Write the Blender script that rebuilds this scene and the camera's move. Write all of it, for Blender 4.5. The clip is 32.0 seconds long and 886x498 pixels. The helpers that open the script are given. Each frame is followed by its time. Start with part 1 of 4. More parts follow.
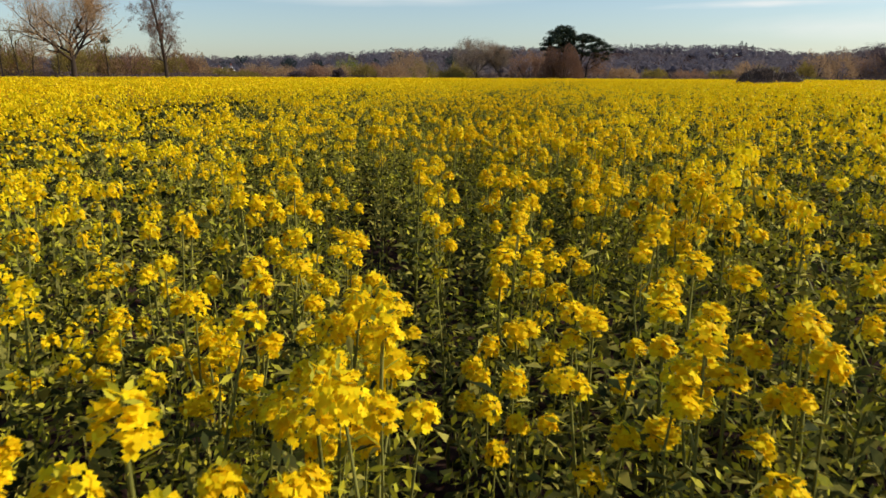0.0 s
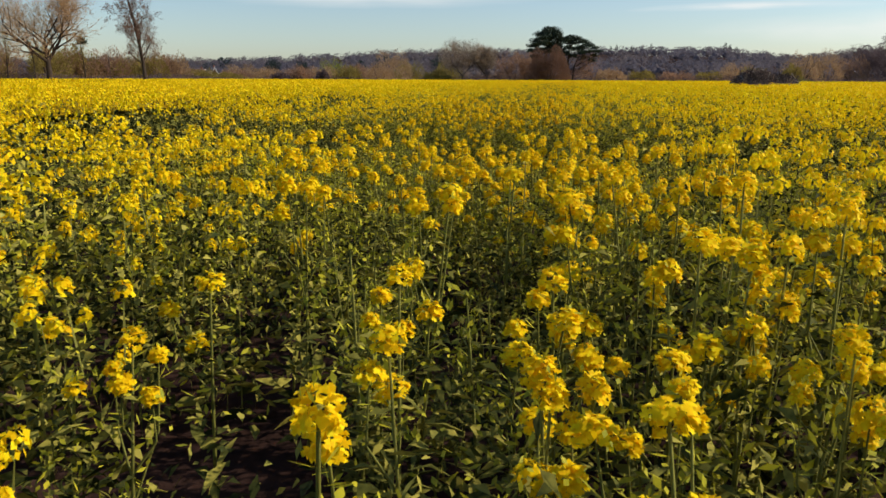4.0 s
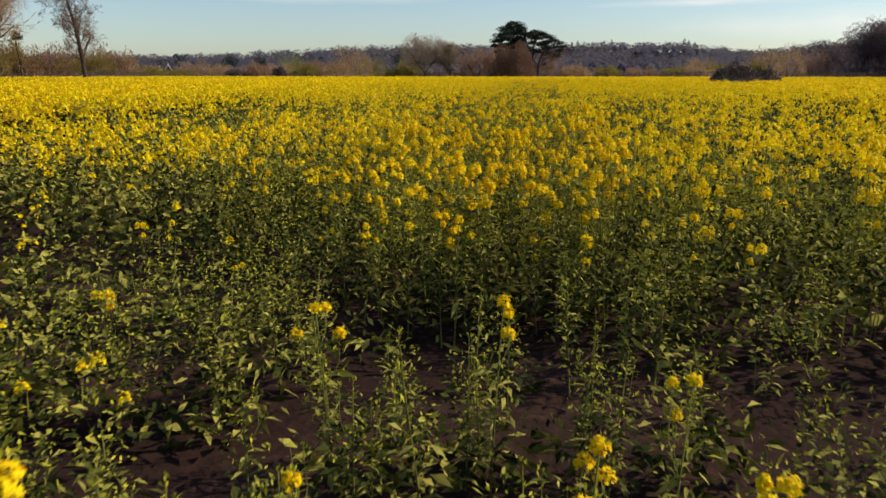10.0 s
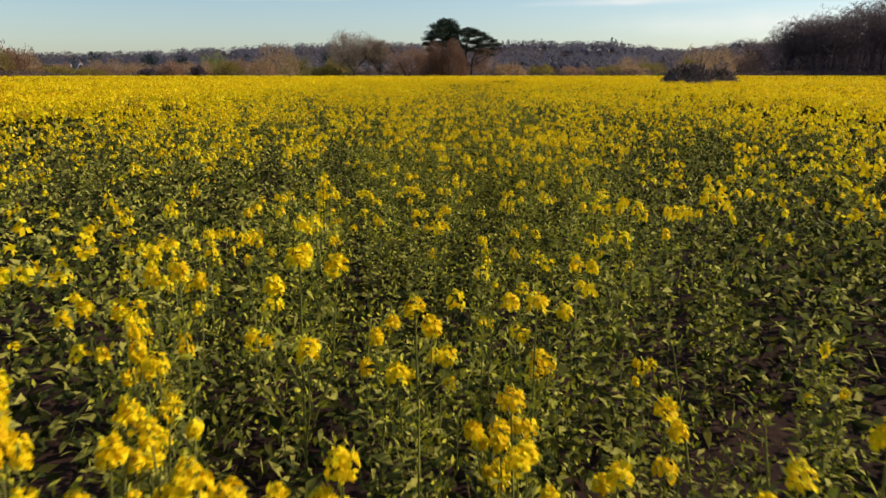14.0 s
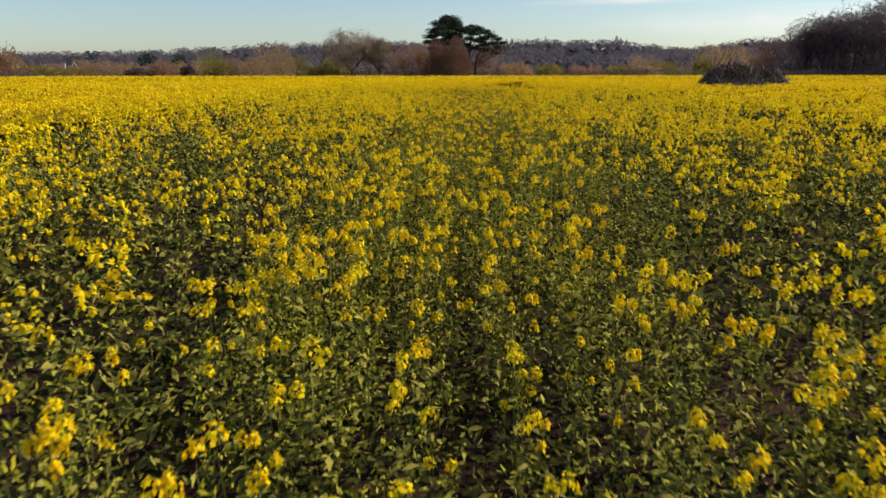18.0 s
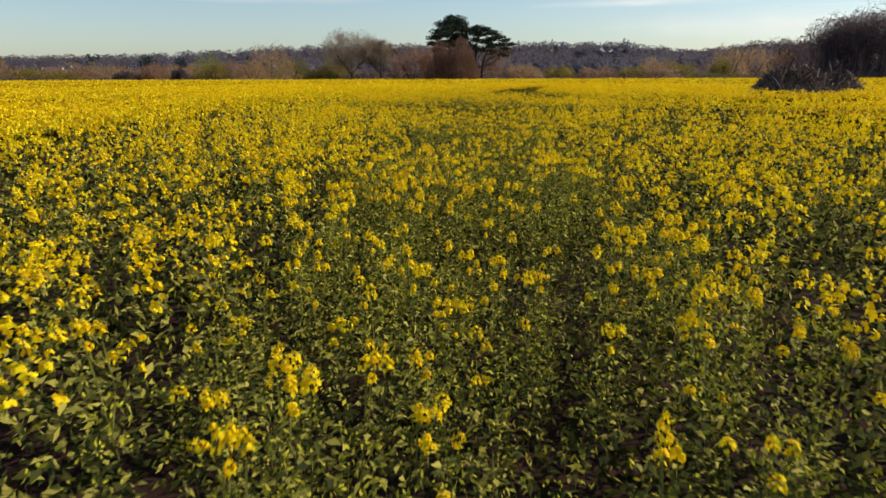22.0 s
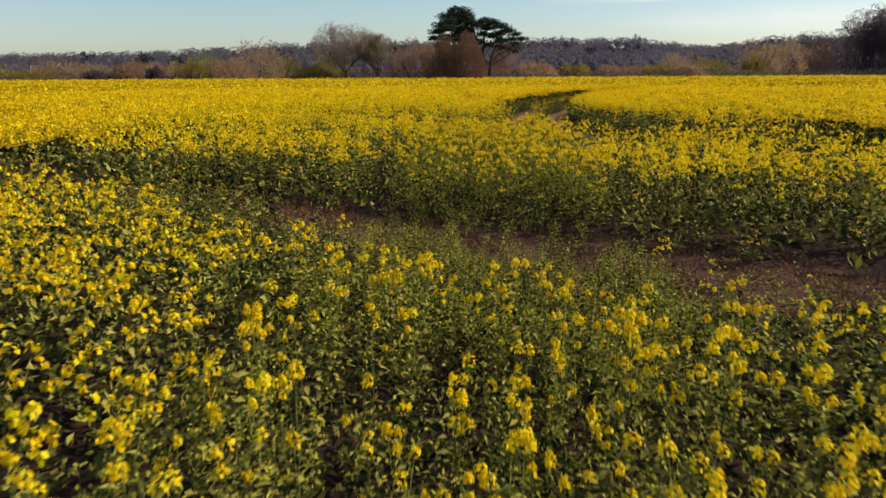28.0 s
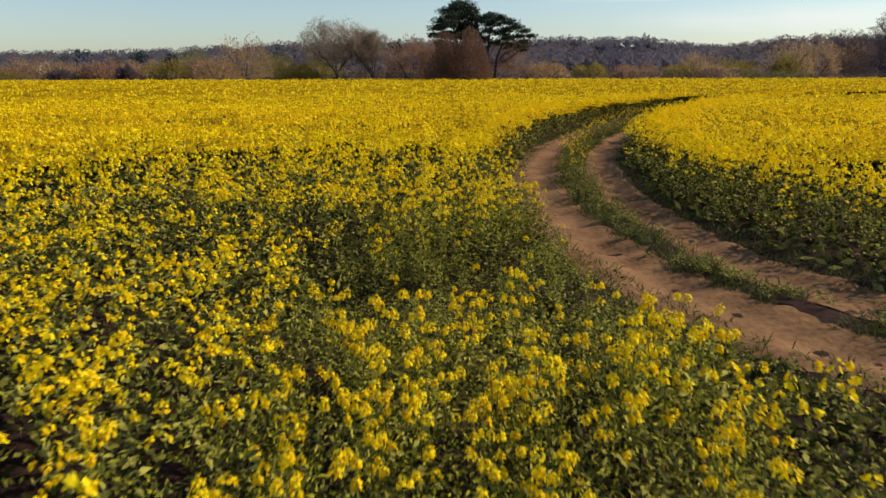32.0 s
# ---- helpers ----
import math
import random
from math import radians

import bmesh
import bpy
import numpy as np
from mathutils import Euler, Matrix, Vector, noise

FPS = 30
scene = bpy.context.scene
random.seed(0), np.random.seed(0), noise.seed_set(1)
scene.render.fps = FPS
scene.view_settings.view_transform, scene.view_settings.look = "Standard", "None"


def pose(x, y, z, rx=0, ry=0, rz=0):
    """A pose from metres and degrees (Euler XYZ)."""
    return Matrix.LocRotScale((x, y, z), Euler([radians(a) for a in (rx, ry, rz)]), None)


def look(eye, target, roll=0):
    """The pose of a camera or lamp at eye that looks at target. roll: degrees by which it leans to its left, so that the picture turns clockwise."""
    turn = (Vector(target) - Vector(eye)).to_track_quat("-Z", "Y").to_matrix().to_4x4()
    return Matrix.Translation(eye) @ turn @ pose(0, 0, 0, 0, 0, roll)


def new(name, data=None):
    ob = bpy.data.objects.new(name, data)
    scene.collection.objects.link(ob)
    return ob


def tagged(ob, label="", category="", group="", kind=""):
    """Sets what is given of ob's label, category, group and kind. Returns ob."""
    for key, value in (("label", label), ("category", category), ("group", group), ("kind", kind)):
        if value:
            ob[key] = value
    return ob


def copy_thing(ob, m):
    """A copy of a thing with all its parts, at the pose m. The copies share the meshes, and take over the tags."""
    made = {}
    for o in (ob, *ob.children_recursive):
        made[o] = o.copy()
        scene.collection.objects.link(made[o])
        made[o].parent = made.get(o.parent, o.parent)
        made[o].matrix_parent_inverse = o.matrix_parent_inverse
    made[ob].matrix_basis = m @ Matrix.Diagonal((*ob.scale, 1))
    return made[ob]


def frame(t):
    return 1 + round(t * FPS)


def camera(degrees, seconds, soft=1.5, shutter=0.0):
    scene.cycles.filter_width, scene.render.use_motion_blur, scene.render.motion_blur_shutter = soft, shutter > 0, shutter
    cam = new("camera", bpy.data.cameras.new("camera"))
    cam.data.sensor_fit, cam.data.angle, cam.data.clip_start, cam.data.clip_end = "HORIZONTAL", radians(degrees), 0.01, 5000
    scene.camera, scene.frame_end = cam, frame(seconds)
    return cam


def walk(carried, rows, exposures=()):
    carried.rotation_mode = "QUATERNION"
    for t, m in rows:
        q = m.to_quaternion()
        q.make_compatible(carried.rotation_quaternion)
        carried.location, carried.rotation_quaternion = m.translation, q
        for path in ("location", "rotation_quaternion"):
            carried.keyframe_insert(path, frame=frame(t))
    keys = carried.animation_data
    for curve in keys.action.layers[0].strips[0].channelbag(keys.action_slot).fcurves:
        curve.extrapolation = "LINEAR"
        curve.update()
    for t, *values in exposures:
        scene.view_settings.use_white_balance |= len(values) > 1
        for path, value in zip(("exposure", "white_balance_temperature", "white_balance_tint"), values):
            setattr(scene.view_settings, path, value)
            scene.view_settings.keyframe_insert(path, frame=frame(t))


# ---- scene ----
TURN = Matrix.Rotation(radians(90), 4, "X")


def heading(x, y, z, yaw, pitch, roll):
    """A camera pose: yaw to the left of +y, pitch up from the level, roll as look()."""
    return pose(x, y, z, 0, 0, yaw) @ pose(0, 0, 0, 90 + pitch) @ pose(0, 0, 0, 0, 0, roll)


cam = camera(63.20, 32.0, soft=1.55, shutter=0.16)
PATH = [
    (0.0, 0.378, -0.712, 1.509, 6.960, -13.515, 0.277),
    (0.5, 0.333, -0.306, 1.504, 6.966, -13.474, 0.251),
    (1.0, 0.289, 0.074, 1.504, 6.977, -13.429, 0.269),
    (1.5, 0.261, 0.417, 1.504, 6.995, -13.422, 0.239),
    (2.0, 0.238, 0.745, 1.505, 7.035, -13.417, 0.169),
    (2.5, 0.209, 1.047, 1.505, 6.909, -13.402, 0.195),
    (3.0, 0.166, 1.353, 1.509, 6.581, -13.399, 0.203),
    (3.5, 0.119, 1.637, 1.507, 6.242, -13.389, 0.248),
    (5.5, 0.031, 2.709, 1.527, 5.106, -13.371, 0.166),
    (6.0, -0.002, 2.988, 1.529, 5.129, -13.363, 0.175),
    (6.5, -0.017, 3.311, 1.536, 5.142, -13.362, 0.182),
    (7.0, -0.039, 3.695, 1.543, 5.173, -13.368, 0.156),
    (7.5, -0.075, 4.135, 1.546, 5.210, -13.381, 0.127),
    (8.0, -0.125, 4.600, 1.557, 5.239, -13.405, 0.116),
    (8.5, -0.178, 5.157, 1.559, 5.260, -13.485, 0.131),
    (9.0, -0.233, 5.874, 1.575, 5.223, -13.557, 0.131),
    (9.5, -0.284, 6.662, 1.580, 4.355, -13.614, 0.084),
    (10.0, -0.327, 7.518, 1.587, 2.995, -13.661, 0.062),
    (10.5, -0.381, 8.370, 1.616, 1.732, -13.685, 0.088),
    (11.0, -0.420, 9.279, 1.651, 0.669, -13.721, 0.090),
    (11.5, -0.429, 10.244, 1.684, -0.319, -13.746, -0.021),
    (12.0, -0.431, 11.080, 1.703, -1.177, -13.734, 0.017),
    (12.5, -0.432, 11.968, 1.723, -1.838, -13.766, 0.063),
    (13.0, -0.413, 12.883, 1.744, -2.135, -13.791, 0.074),
    (13.5, -0.391, 13.829, 1.761, -2.253, -13.782, 0.066),
    (14.0, -0.353, 14.811, 1.771, -2.256, -13.789, 0.012),
    (14.5, -0.316, 15.825, 1.774, -2.280, -13.788, 0.049),
    (16.5, -0.068, 20.252, 1.903, -2.106, -13.832, -0.054),
    (17.0, 0.009, 21.399, 1.908, -2.078, -13.845, -0.010),
    (17.5, 0.101, 22.589, 1.909, -2.011, -13.860, -0.045),
    (18.0, 0.189, 23.800, 1.907, -1.993, -13.858, -0.045),
    (18.5, 0.274, 25.008, 1.895, -1.929, -13.848, -0.036),
    (19.0, 0.355, 26.208, 1.890, -1.891, -13.819, -0.038),
    (19.5, 0.442, 27.397, 1.889, -1.823, -13.795, -0.020),
    (20.0, 0.523, 28.532, 1.909, -1.757, -13.777, -0.034),
    (20.5, 0.606, 29.630, 1.925, -1.682, -13.752, -0.077),
    (21.0, 0.687, 30.712, 1.935, -1.630, -13.732, -0.071),
    (21.5, 0.780, 31.800, 1.940, -1.549, -13.693, -0.084),
    (22.0, 0.856, 32.922, 1.966, -1.482, -13.651, -0.165),
    (22.5, 0.933, 34.037, 1.976, -1.472, -13.652, -0.124),
    (23.0, 1.022, 35.192, 2.005, -1.402, -13.701, -0.103),
    (23.5, 1.132, 36.483, 2.019, -1.348, -13.719, -0.123),
    (24.0, 1.244, 37.814, 2.039, -1.280, -13.707, -0.126),
    (24.5, 1.365, 39.100, 2.049, -1.226, -13.681, -0.064),
    (25.0, 1.465, 40.419, 2.071, -1.161, -13.711, -0.105),
    (25.5, 1.576, 41.770, 2.093, -1.112, -13.745, -0.135),
    (26.0, 1.695, 43.132, 2.108, -1.053, -13.770, -0.140),
    (26.5, 1.826, 44.531, 2.113, -0.961, -13.797, -0.237),
    (28.5, 2.403, 50.840, 2.269, -0.759, -13.933, -0.278),
    (29.0, 2.552, 52.537, 2.310, -0.714, -13.962, -0.217),
    (29.5, 2.704, 54.226, 2.345, -0.636, -13.986, -0.206),
    (30.0, 2.851, 55.953, 2.389, -0.598, -14.011, -0.174),
    (30.5, 3.005, 57.722, 2.422, -0.539, -14.005, -0.178),
    (31.0, 3.166, 59.496, 2.451, -0.460, -14.015, -0.232),
    (31.5, 3.327, 61.381, 2.483, -0.412, -13.999, -0.185),
    (32.0, 3.493, 63.329, 2.527, -0.349, -13.993, -0.137),
]
walk(cam, [(row[0], heading(*row[1:])) for row in PATH])

# ---- light ----
SUN_AZIMUTH, SUN_HEIGHT = 79.0, 33.0
world = bpy.data.worlds.new("sky")
scene.world = world
world.use_nodes = True
sky = world.node_tree.nodes.new("ShaderNodeTexSky")
sky.sky_type, sky.sun_disc = "NISHITA", False
sky.sun_elevation, sky.sun_rotation = radians(SUN_HEIGHT), radians(SUN_AZIMUTH)
sky.air_density, sky.dust_density, sky.ozone_density = 1.0, 0.7, 3.0
background = world.node_tree.nodes["Background"]
background.inputs["Strength"].default_value = 0.099
world.node_tree.links.new(sky.outputs["Color"], background.inputs["Color"])

sun = new("sun", bpy.data.lights.new("sun", "SUN"))
sun.data.energy, sun.data.angle, sun.data.color = 3.6, radians(0.6), (1.0, 0.885, 0.71)
az, el = radians(SUN_AZIMUTH), radians(SUN_HEIGHT)
sun.matrix_world = look((100 * math.sin(az) * math.cos(el), 100 * math.cos(az) * math.cos(el), 100 * math.sin(el)), (0, 0, 0))
scene.view_settings.exposure = 0.40


# ---- materials ----
def surface(name, colours, rough=0.8, scale=4.0, fine=30.0, bump=0.2, glow=0.0, clear=0.0, island=0.0, spec=0.3, detail=6.0):
    """A material that wanders between two or three base colours at two scales; island: how far single pieces differ;
    clear: share of light that passes through thin leaves and petals."""
    m = bpy.data.materials.new(name)
    m.use_nodes = True
    n, link = m.node_tree.nodes, m.node_tree.links.new
    shader = n["Principled BSDF"]
    shader.inputs["Roughness"].default_value = rough
    shader.inputs["Specular IOR Level"].default_value = spec
    where = n.new("ShaderNodeTexCoord")
    big, small = n.new("ShaderNodeTexNoise"), n.new("ShaderNodeTexNoise")
    for noise_node, size in ((big, scale), (small, fine)):
        noise_node.inputs["Scale"].default_value = size
        noise_node.inputs["Detail"].default_value = detail
        link(where.outputs["Object"], noise_node.inputs["Vector"])
    blend = n.new("ShaderNodeMath")
    blend.operation = "MULTIPLY_ADD"
    link(small.outputs["Fac"], blend.inputs[0])
    blend.inputs[1].default_value = 0.6
    half = n.new("ShaderNodeMath")
    half.operation = "MULTIPLY_ADD"
    link(big.outputs["Fac"], half.inputs[0])
    half.inputs[1].default_value, half.inputs[2].default_value = 0.9, -0.25 - island / 2
    link(half.outputs[0], blend.inputs[2])
    value = blend.outputs[0]
    if island:
        geo = n.new("ShaderNodeNewGeometry")
        more = n.new("ShaderNodeMath")
        more.operation = "MULTIPLY_ADD"
        link(geo.outputs["Random Per Island"], more.inputs[0])
        more.inputs[1].default_value = island
        link(value, more.inputs[2])
        value = more.outputs[0]
    ramp = n.new("ShaderNodeValToRGB")
    stops = ramp.color_ramp.elements
    while len(stops) < len(colours):
        stops.new(0.5)
    for i, colour in enumerate(colours):
        stops[i].position = 0.2 + 0.6 * i / (len(colours) - 1)
        stops[i].color = (*colour, 1)
    link(value, ramp.inputs["Fac"])
    link(ramp.outputs["Color"], shader.inputs["Base Color"])
    if bump:
        raised = n.new("ShaderNodeBump")
        raised.inputs["Strength"].default_value = bump
        raised.inputs["Distance"].default_value = 0.02
        link(small.outputs["Fac"], raised.inputs["Height"])
        link(raised.outputs["Normal"], shader.inputs["Normal"])
    if clear:
        thin, mix = n.new("ShaderNodeBsdfTranslucent"), n.new("ShaderNodeMixShader")
        mix.inputs["Fac"].default_value = clear
        link(ramp.outputs["Color"], thin.inputs["Color"])
        link(shader.outputs[0], mix.inputs[1])
        link(thin.outputs[0], mix.inputs[2])
        link(mix.outputs[0], n["Material Output"].inputs["Surface"])
    return m


PETAL = surface("petal", [(0.82, 0.520, 0.004), (0.96, 0.685, 0.006), (0.99, 0.815, 0.014)], 0.6, 3, 60, 0, clear=0.36, island=0.6, spec=0.06)
BUD = surface("bud", [(0.27, 0.28, 0.028), (0.55, 0.49, 0.03)], 0.6, 5, 80, 0, clear=0.2, island=0.6, spec=0.1)
LEAF = surface("leaf", [(0.028, 0.035, 0.009), (0.114, 0.116, 0.024), (0.39, 0.345, 0.068)], 0.7, 3, 40, 0, clear=0.14, island=0.95, spec=0.05)
STEM = surface("stem", [(0.12, 0.12, 0.024), (0.22, 0.215, 0.05)], 0.6, 6, 60, 0, clear=0.05, island=0.6, spec=0.1)
DRY = surface("dry_stalk", [(0.15, 0.066, 0.032), (0.27, 0.140, 0.068)], 0.9, 6, 60, 0, island=0.6, spec=0.05)
SUNLIT_DRY_SOIL = surface("sunlit_dry_soil", [(0.036, 0.0165, 0.012), (0.082, 0.038, 0.027), (0.145, 0.070, 0.048)], 0.95, 1.3, 13, 0.9, detail=9, spec=0.05)
SHADED_SOIL = surface("soil", [(0.016, 0.009, 0.008), (0.036, 0.019, 0.015), (0.080, 0.043, 0.032)], 0.95, 0.7, 14, 0.8, detail=9, spec=0.05)
RUT = surface("dry_earth", [(0.098, 0.049, 0.023), (0.215, 0.113, 0.052), (0.33, 0.183, 0.088)], 0.95, 1.6, 14, 0.8, detail=9, spec=0.05)
CANOPY = surface("distant_crop", [(0.10, 0.086, 0.010), (0.34, 0.205, 0.008), (0.61, 0.355, 0.006)], 0.8, 0.35, 5.0, 0.6, clear=0.1, detail=9, spec=0.0)
BARK = surface("bark", [(0.035, 0.026, 0.021), (0.075, 0.056, 0.042)], 0.9, 2, 12, 0.4, spec=0.1)
TWIG = surface("bare_twig", [(0.27, 0.17, 0.092), (0.43, 0.28, 0.15), (0.53, 0.365, 0.21)], 0.9, 0.3, 4, 0, island=0.3, clear=0.45, spec=0.03)
TWIG_DULL = surface("dull_twig", [(0.21, 0.14, 0.098), (0.35, 0.24, 0.165)], 0.9, 0.3, 4, 0, island=0.3, clear=0.45, spec=0.03)
TWIG_RED = surface("red_brown_twig", [(0.26, 0.155, 0.100), (0.43, 0.26, 0.16)], 0.9, 0.3, 4, 0, island=0.3, clear=0.45, spec=0.03)
TWIG_GREY = surface("grey_twig", [(0.24, 0.185, 0.14), (0.38, 0.30, 0.22)], 0.9, 0.3, 4, 0, island=0.3, clear=0.45, spec=0.03)
TWIG_DARK = surface("dark_twig", [(0.10, 0.073, 0.078), (0.20, 0.147, 0.142)], 0.9, 0.2, 4, 0, island=0.4, clear=0.35, spec=0.05)
OLIVE = surface("olive_bush_leaf", [(0.22, 0.165, 0.050), (0.37, 0.29, 0.075)], 0.8, 0.4, 4, 0, clear=0.4, island=0.4, spec=0.03)
SPRING = surface("spring_green_leaf", [(0.20, 0.22, 0.02), (0.34, 0.34, 0.03)], 0.7, 0.4, 4, 0, clear=0.2, island=0.6)
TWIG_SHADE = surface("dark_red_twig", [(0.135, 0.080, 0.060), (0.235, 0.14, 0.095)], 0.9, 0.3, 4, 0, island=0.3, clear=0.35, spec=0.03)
NEEDLE = surface("pine_needle", [(0.018, 0.032, 0.019), (0.042, 0.064, 0.034)], 0.6, 0.4, 6, 0, clear=0.05, island=0.7)
HAZED_FARWOOD = surface("hazed_far_wood", [(0.172, 0.161, 0.196), (0.212, 0.182, 0.194), (0.272, 0.204, 0.168)], 0.95, 0.004, 0.02, 0, island=0.10, clear=0.5, spec=0.0)
FARPINE = surface("far_conifer", [(0.045, 0.060, 0.060), (0.070, 0.090, 0.080)], 0.95, 0.05, 1, 0, island=0.4, clear=0.3, spec=0.0)
GRASS = surface("verge_grass", [(0.055, 0.075, 0.015), (0.11, 0.13, 0.03), (0.18, 0.16, 0.06)], 0.7, 2, 30, 0, clear=0.25, island=0.8, spec=0.1)
BRICK = surface("red_brick", [(0.22, 0.09, 0.06), (0.32, 0.15, 0.10)], 0.9, 1, 12, 0.2)
ROOF = surface("clay_roof", [(0.13, 0.066, 0.052), (0.20, 0.105, 0.080)], 0.85, 1, 9, 0.3)
WHITEWASH = surface("whitewash", [(0.70, 0.67, 0.62), (0.82, 0.80, 0.76)], 0.8, 1, 9, 0.1)
PANE = surface("window_pane", [(0.03, 0.035, 0.04), (0.06, 0.065, 0.07)], 0.1, 1, 3, 0)
DEADWOOD = surface("dead_branch", [(0.045, 0.032, 0.030), (0.120, 0.086, 0.073), (0.30, 0.215, 0.165)], 0.9, 0.8, 10, 0.3, island=0.7)
BLEACHED = surface("bleached_branch", [(0.34, 0.30, 0.25), (0.52, 0.47, 0.40)], 0.85, 2, 20, 0.2)


# ---- mesh helpers ----
def quads(name, verts, faces, material):
    """A mesh from arrays of places and of four corner numbers a face."""
    mesh = bpy.data.meshes.new(name)
    verts, faces = np.ascontiguousarray(verts, np.float32).reshape(-1, 3), np.ascontiguousarray(faces, np.int32).reshape(-1, 4)
    mesh.vertices.add(len(verts))
    mesh.vertices.foreach_set("co", verts.ravel())
    mesh.loops.add(faces.size)
    mesh.loops.foreach_set("vertex_index", faces.ravel())
    mesh.polygons.add(len(faces))
    mesh.polygons.foreach_set("loop_start", np.arange(0, faces.size, 4, dtype=np.int32))
    mesh.update(calc_edges=True)
    mesh.validate()
    mesh.materials.append(material)
    return mesh


def joined(pieces):
    """One pair of arrays from many."""
    verts, faces, base = [], [], 0
    for v, f in pieces:
        verts.append(np.asarray(v, float).reshape(-1, 3))
        faces.append(np.asarray(f, int).reshape(-1, 4) + base)
        base += len(verts[-1])
    return (np.concatenate(verts), np.concatenate(faces)) if verts else (np.zeros((0, 3)), np.zeros((0, 4), int))


def mesh_part(name, pair, material, parent=None, label="", kind=""):
    ob = new(name, quads(name, *pair, material))
    if parent:
        ob.parent = parent
    return tagged(ob, label, kind=kind)


def smooth(ob):
    ob.data.polygons.foreach_set("use_smooth", np.ones(len(ob.data.polygons), bool))
    return ob


def spread(pair, places, turns, sizes, heights=None, leans=None):
    """Copies of one pair of arrays at many places, as one pair."""
    v, f = pair
    n = len(places)
    if not n or not len(v):
        return np.zeros((0, 3)), np.zeros((0, 4), int)
    heights = sizes if heights is None else heights
    c, s = np.cos(turns)[:, None], np.sin(turns)[:, None]
    x = (c * v[:, 0] - s * v[:, 1]) * sizes[:, None]
    y = (s * v[:, 0] + c * v[:, 1]) * sizes[:, None]
    z = v[None, :, 2] * heights[:, None]
    if leans is not None:
        x, y = x + z * leans[:, :1], y + z * leans[:, 1:]
    out = np.stack([x, y, z], -1) + np.asarray(places)[:, None]
    return out.reshape(-1, 3), (f[None] + len(v) * np.arange(n)[:, None, None]).reshape(-1, 4)


def tubes(p0, p1, r0, r1, sides=5):
    """Tapered tubes between pairs of points."""
    p0, p1 = np.asarray(p0, float).reshape(-1, 3), np.asarray(p1, float).reshape(-1, 3)
    r0, r1 = np.asarray(r0, float).reshape(-1, 1, 1), np.asarray(r1, float).reshape(-1, 1, 1)
    way = p1 - p0
    way /= np.linalg.norm(way, axis=1, keepdims=True) + 1e-9
    side = np.cross(way, np.where(np.abs(way[:, 2:]) > 0.9, [[1.0, 0, 0]], [[0, 0, 1.0]]))
    side /= np.linalg.norm(side, axis=1, keepdims=True) + 1e-9
    over = np.cross(way, side)
    a = np.arange(sides) * 2 * math.pi / sides
    ring = np.cos(a)[None, :, None] * side[:, None] + np.sin(a)[None, :, None] * over[:, None]
    v = np.concatenate([p0[:, None] + ring * r0, p1[:, None] + ring * r1], 1)
    k = np.arange(sides)
    f = np.stack([k, (k + 1) % sides, sides + (k + 1) % sides, sides + k], 1)
    return v.reshape(-1, 3), (f[None] + 2 * sides * np.arange(len(p0))[:, None, None]).reshape(-1, 4)


def blades(rng, places, ways, lengths, widths, calm=0.0):
    """Thin kite-shaped slips from places along ways: twigs, needles and small leaves. calm: how alike they are turned."""
    places, ways = np.asarray(places, float), np.asarray(ways, float)
    ways = ways / (np.linalg.norm(ways, axis=1, keepdims=True) + 1e-9)
    side = np.cross(ways, rng.normal(size=ways.shape) + [0, calm, 0])
    side /= np.linalg.norm(side, axis=1, keepdims=True) + 1e-9
    lengths, widths = np.broadcast_to(lengths, len(places))[:, None], np.broadcast_to(widths, len(places))[:, None]
    mid = places + ways * lengths * 0.5
    v = np.stack([places, mid + side * widths / 2, places + ways * lengths, mid - side * widths / 2], 1)
    return v.reshape(-1, 3), np.arange(len(places) * 4).reshape(-1, 4)


def wander(x, y, size, seed=0.0):
    """Smooth noise from about -1 to 1 over arrays of places, built of a few waves."""
    r = np.random.default_rng(int(seed * 10) + 7)
    out = np.zeros(np.shape(x))
    for k in range(10):
        a, w, ph = r.uniform(0, 2 * math.pi), (0.6 + 1.2 * r.random()) * 2 * math.pi / size, r.uniform(0, 2 * math.pi)
        out = out + np.sin((x * math.cos(a) + y * math.sin(a)) * w + ph)
    return out / 3.2


# ---- the plan of the field ----
TRACK = np.array([(60, 66.0), (30, 66.4), (20, 66.4), (14, 66.8), (10.6, 67.9), (8.7, 69.1), (7.5, 70.6), (6.75, 73.0), (6.45, 76), (6.6, 79.5), (7.5, 84.6), (9.8, 91.2), (13.6, 98.8), (19, 107), (26, 113.5), (36, 118), (60, 122), (118, 126)])
SWATH = np.array([(-40, 78), (-12, 66.5), (-5, 62.6), (-2.2, 61.4), (0.8, 59.4), (2.6, 58.1), (4.6, 56.9), (8, 55.2), (14, 53.5), (30, 52)])
# the thin leafy band: its near side, and the furrow along its far side
BAND_NEAR = np.array([(-14, 12), (-5, 9.4), (-2.3, 8.6), (-0.5, 8.5), (0.3, 8.1), (2, 7.9), (6, 7.6), (14, 7.6)])
BAND_FAR = np.array([(-14, 17), (-5, 14.0), (-3.5, 13.5), (-2.2, 12.7), (-1, 12.0), (0, 11.55), (1.3, 11.2), (3, 10.9), (8, 10.6), (14, 10.8)])
# the edge of the crop south of the track
VERGE = np.array([(3.6, 80), (4.8, 75), (5.1, 72), (5.3, 70.9), (5.8, 69.9), (6.6, 69.3), (7.3, 69.0), (9, 68.2), (12, 67.0), (20, 65), (60, 64)])
# gaps between the plants: place and radius
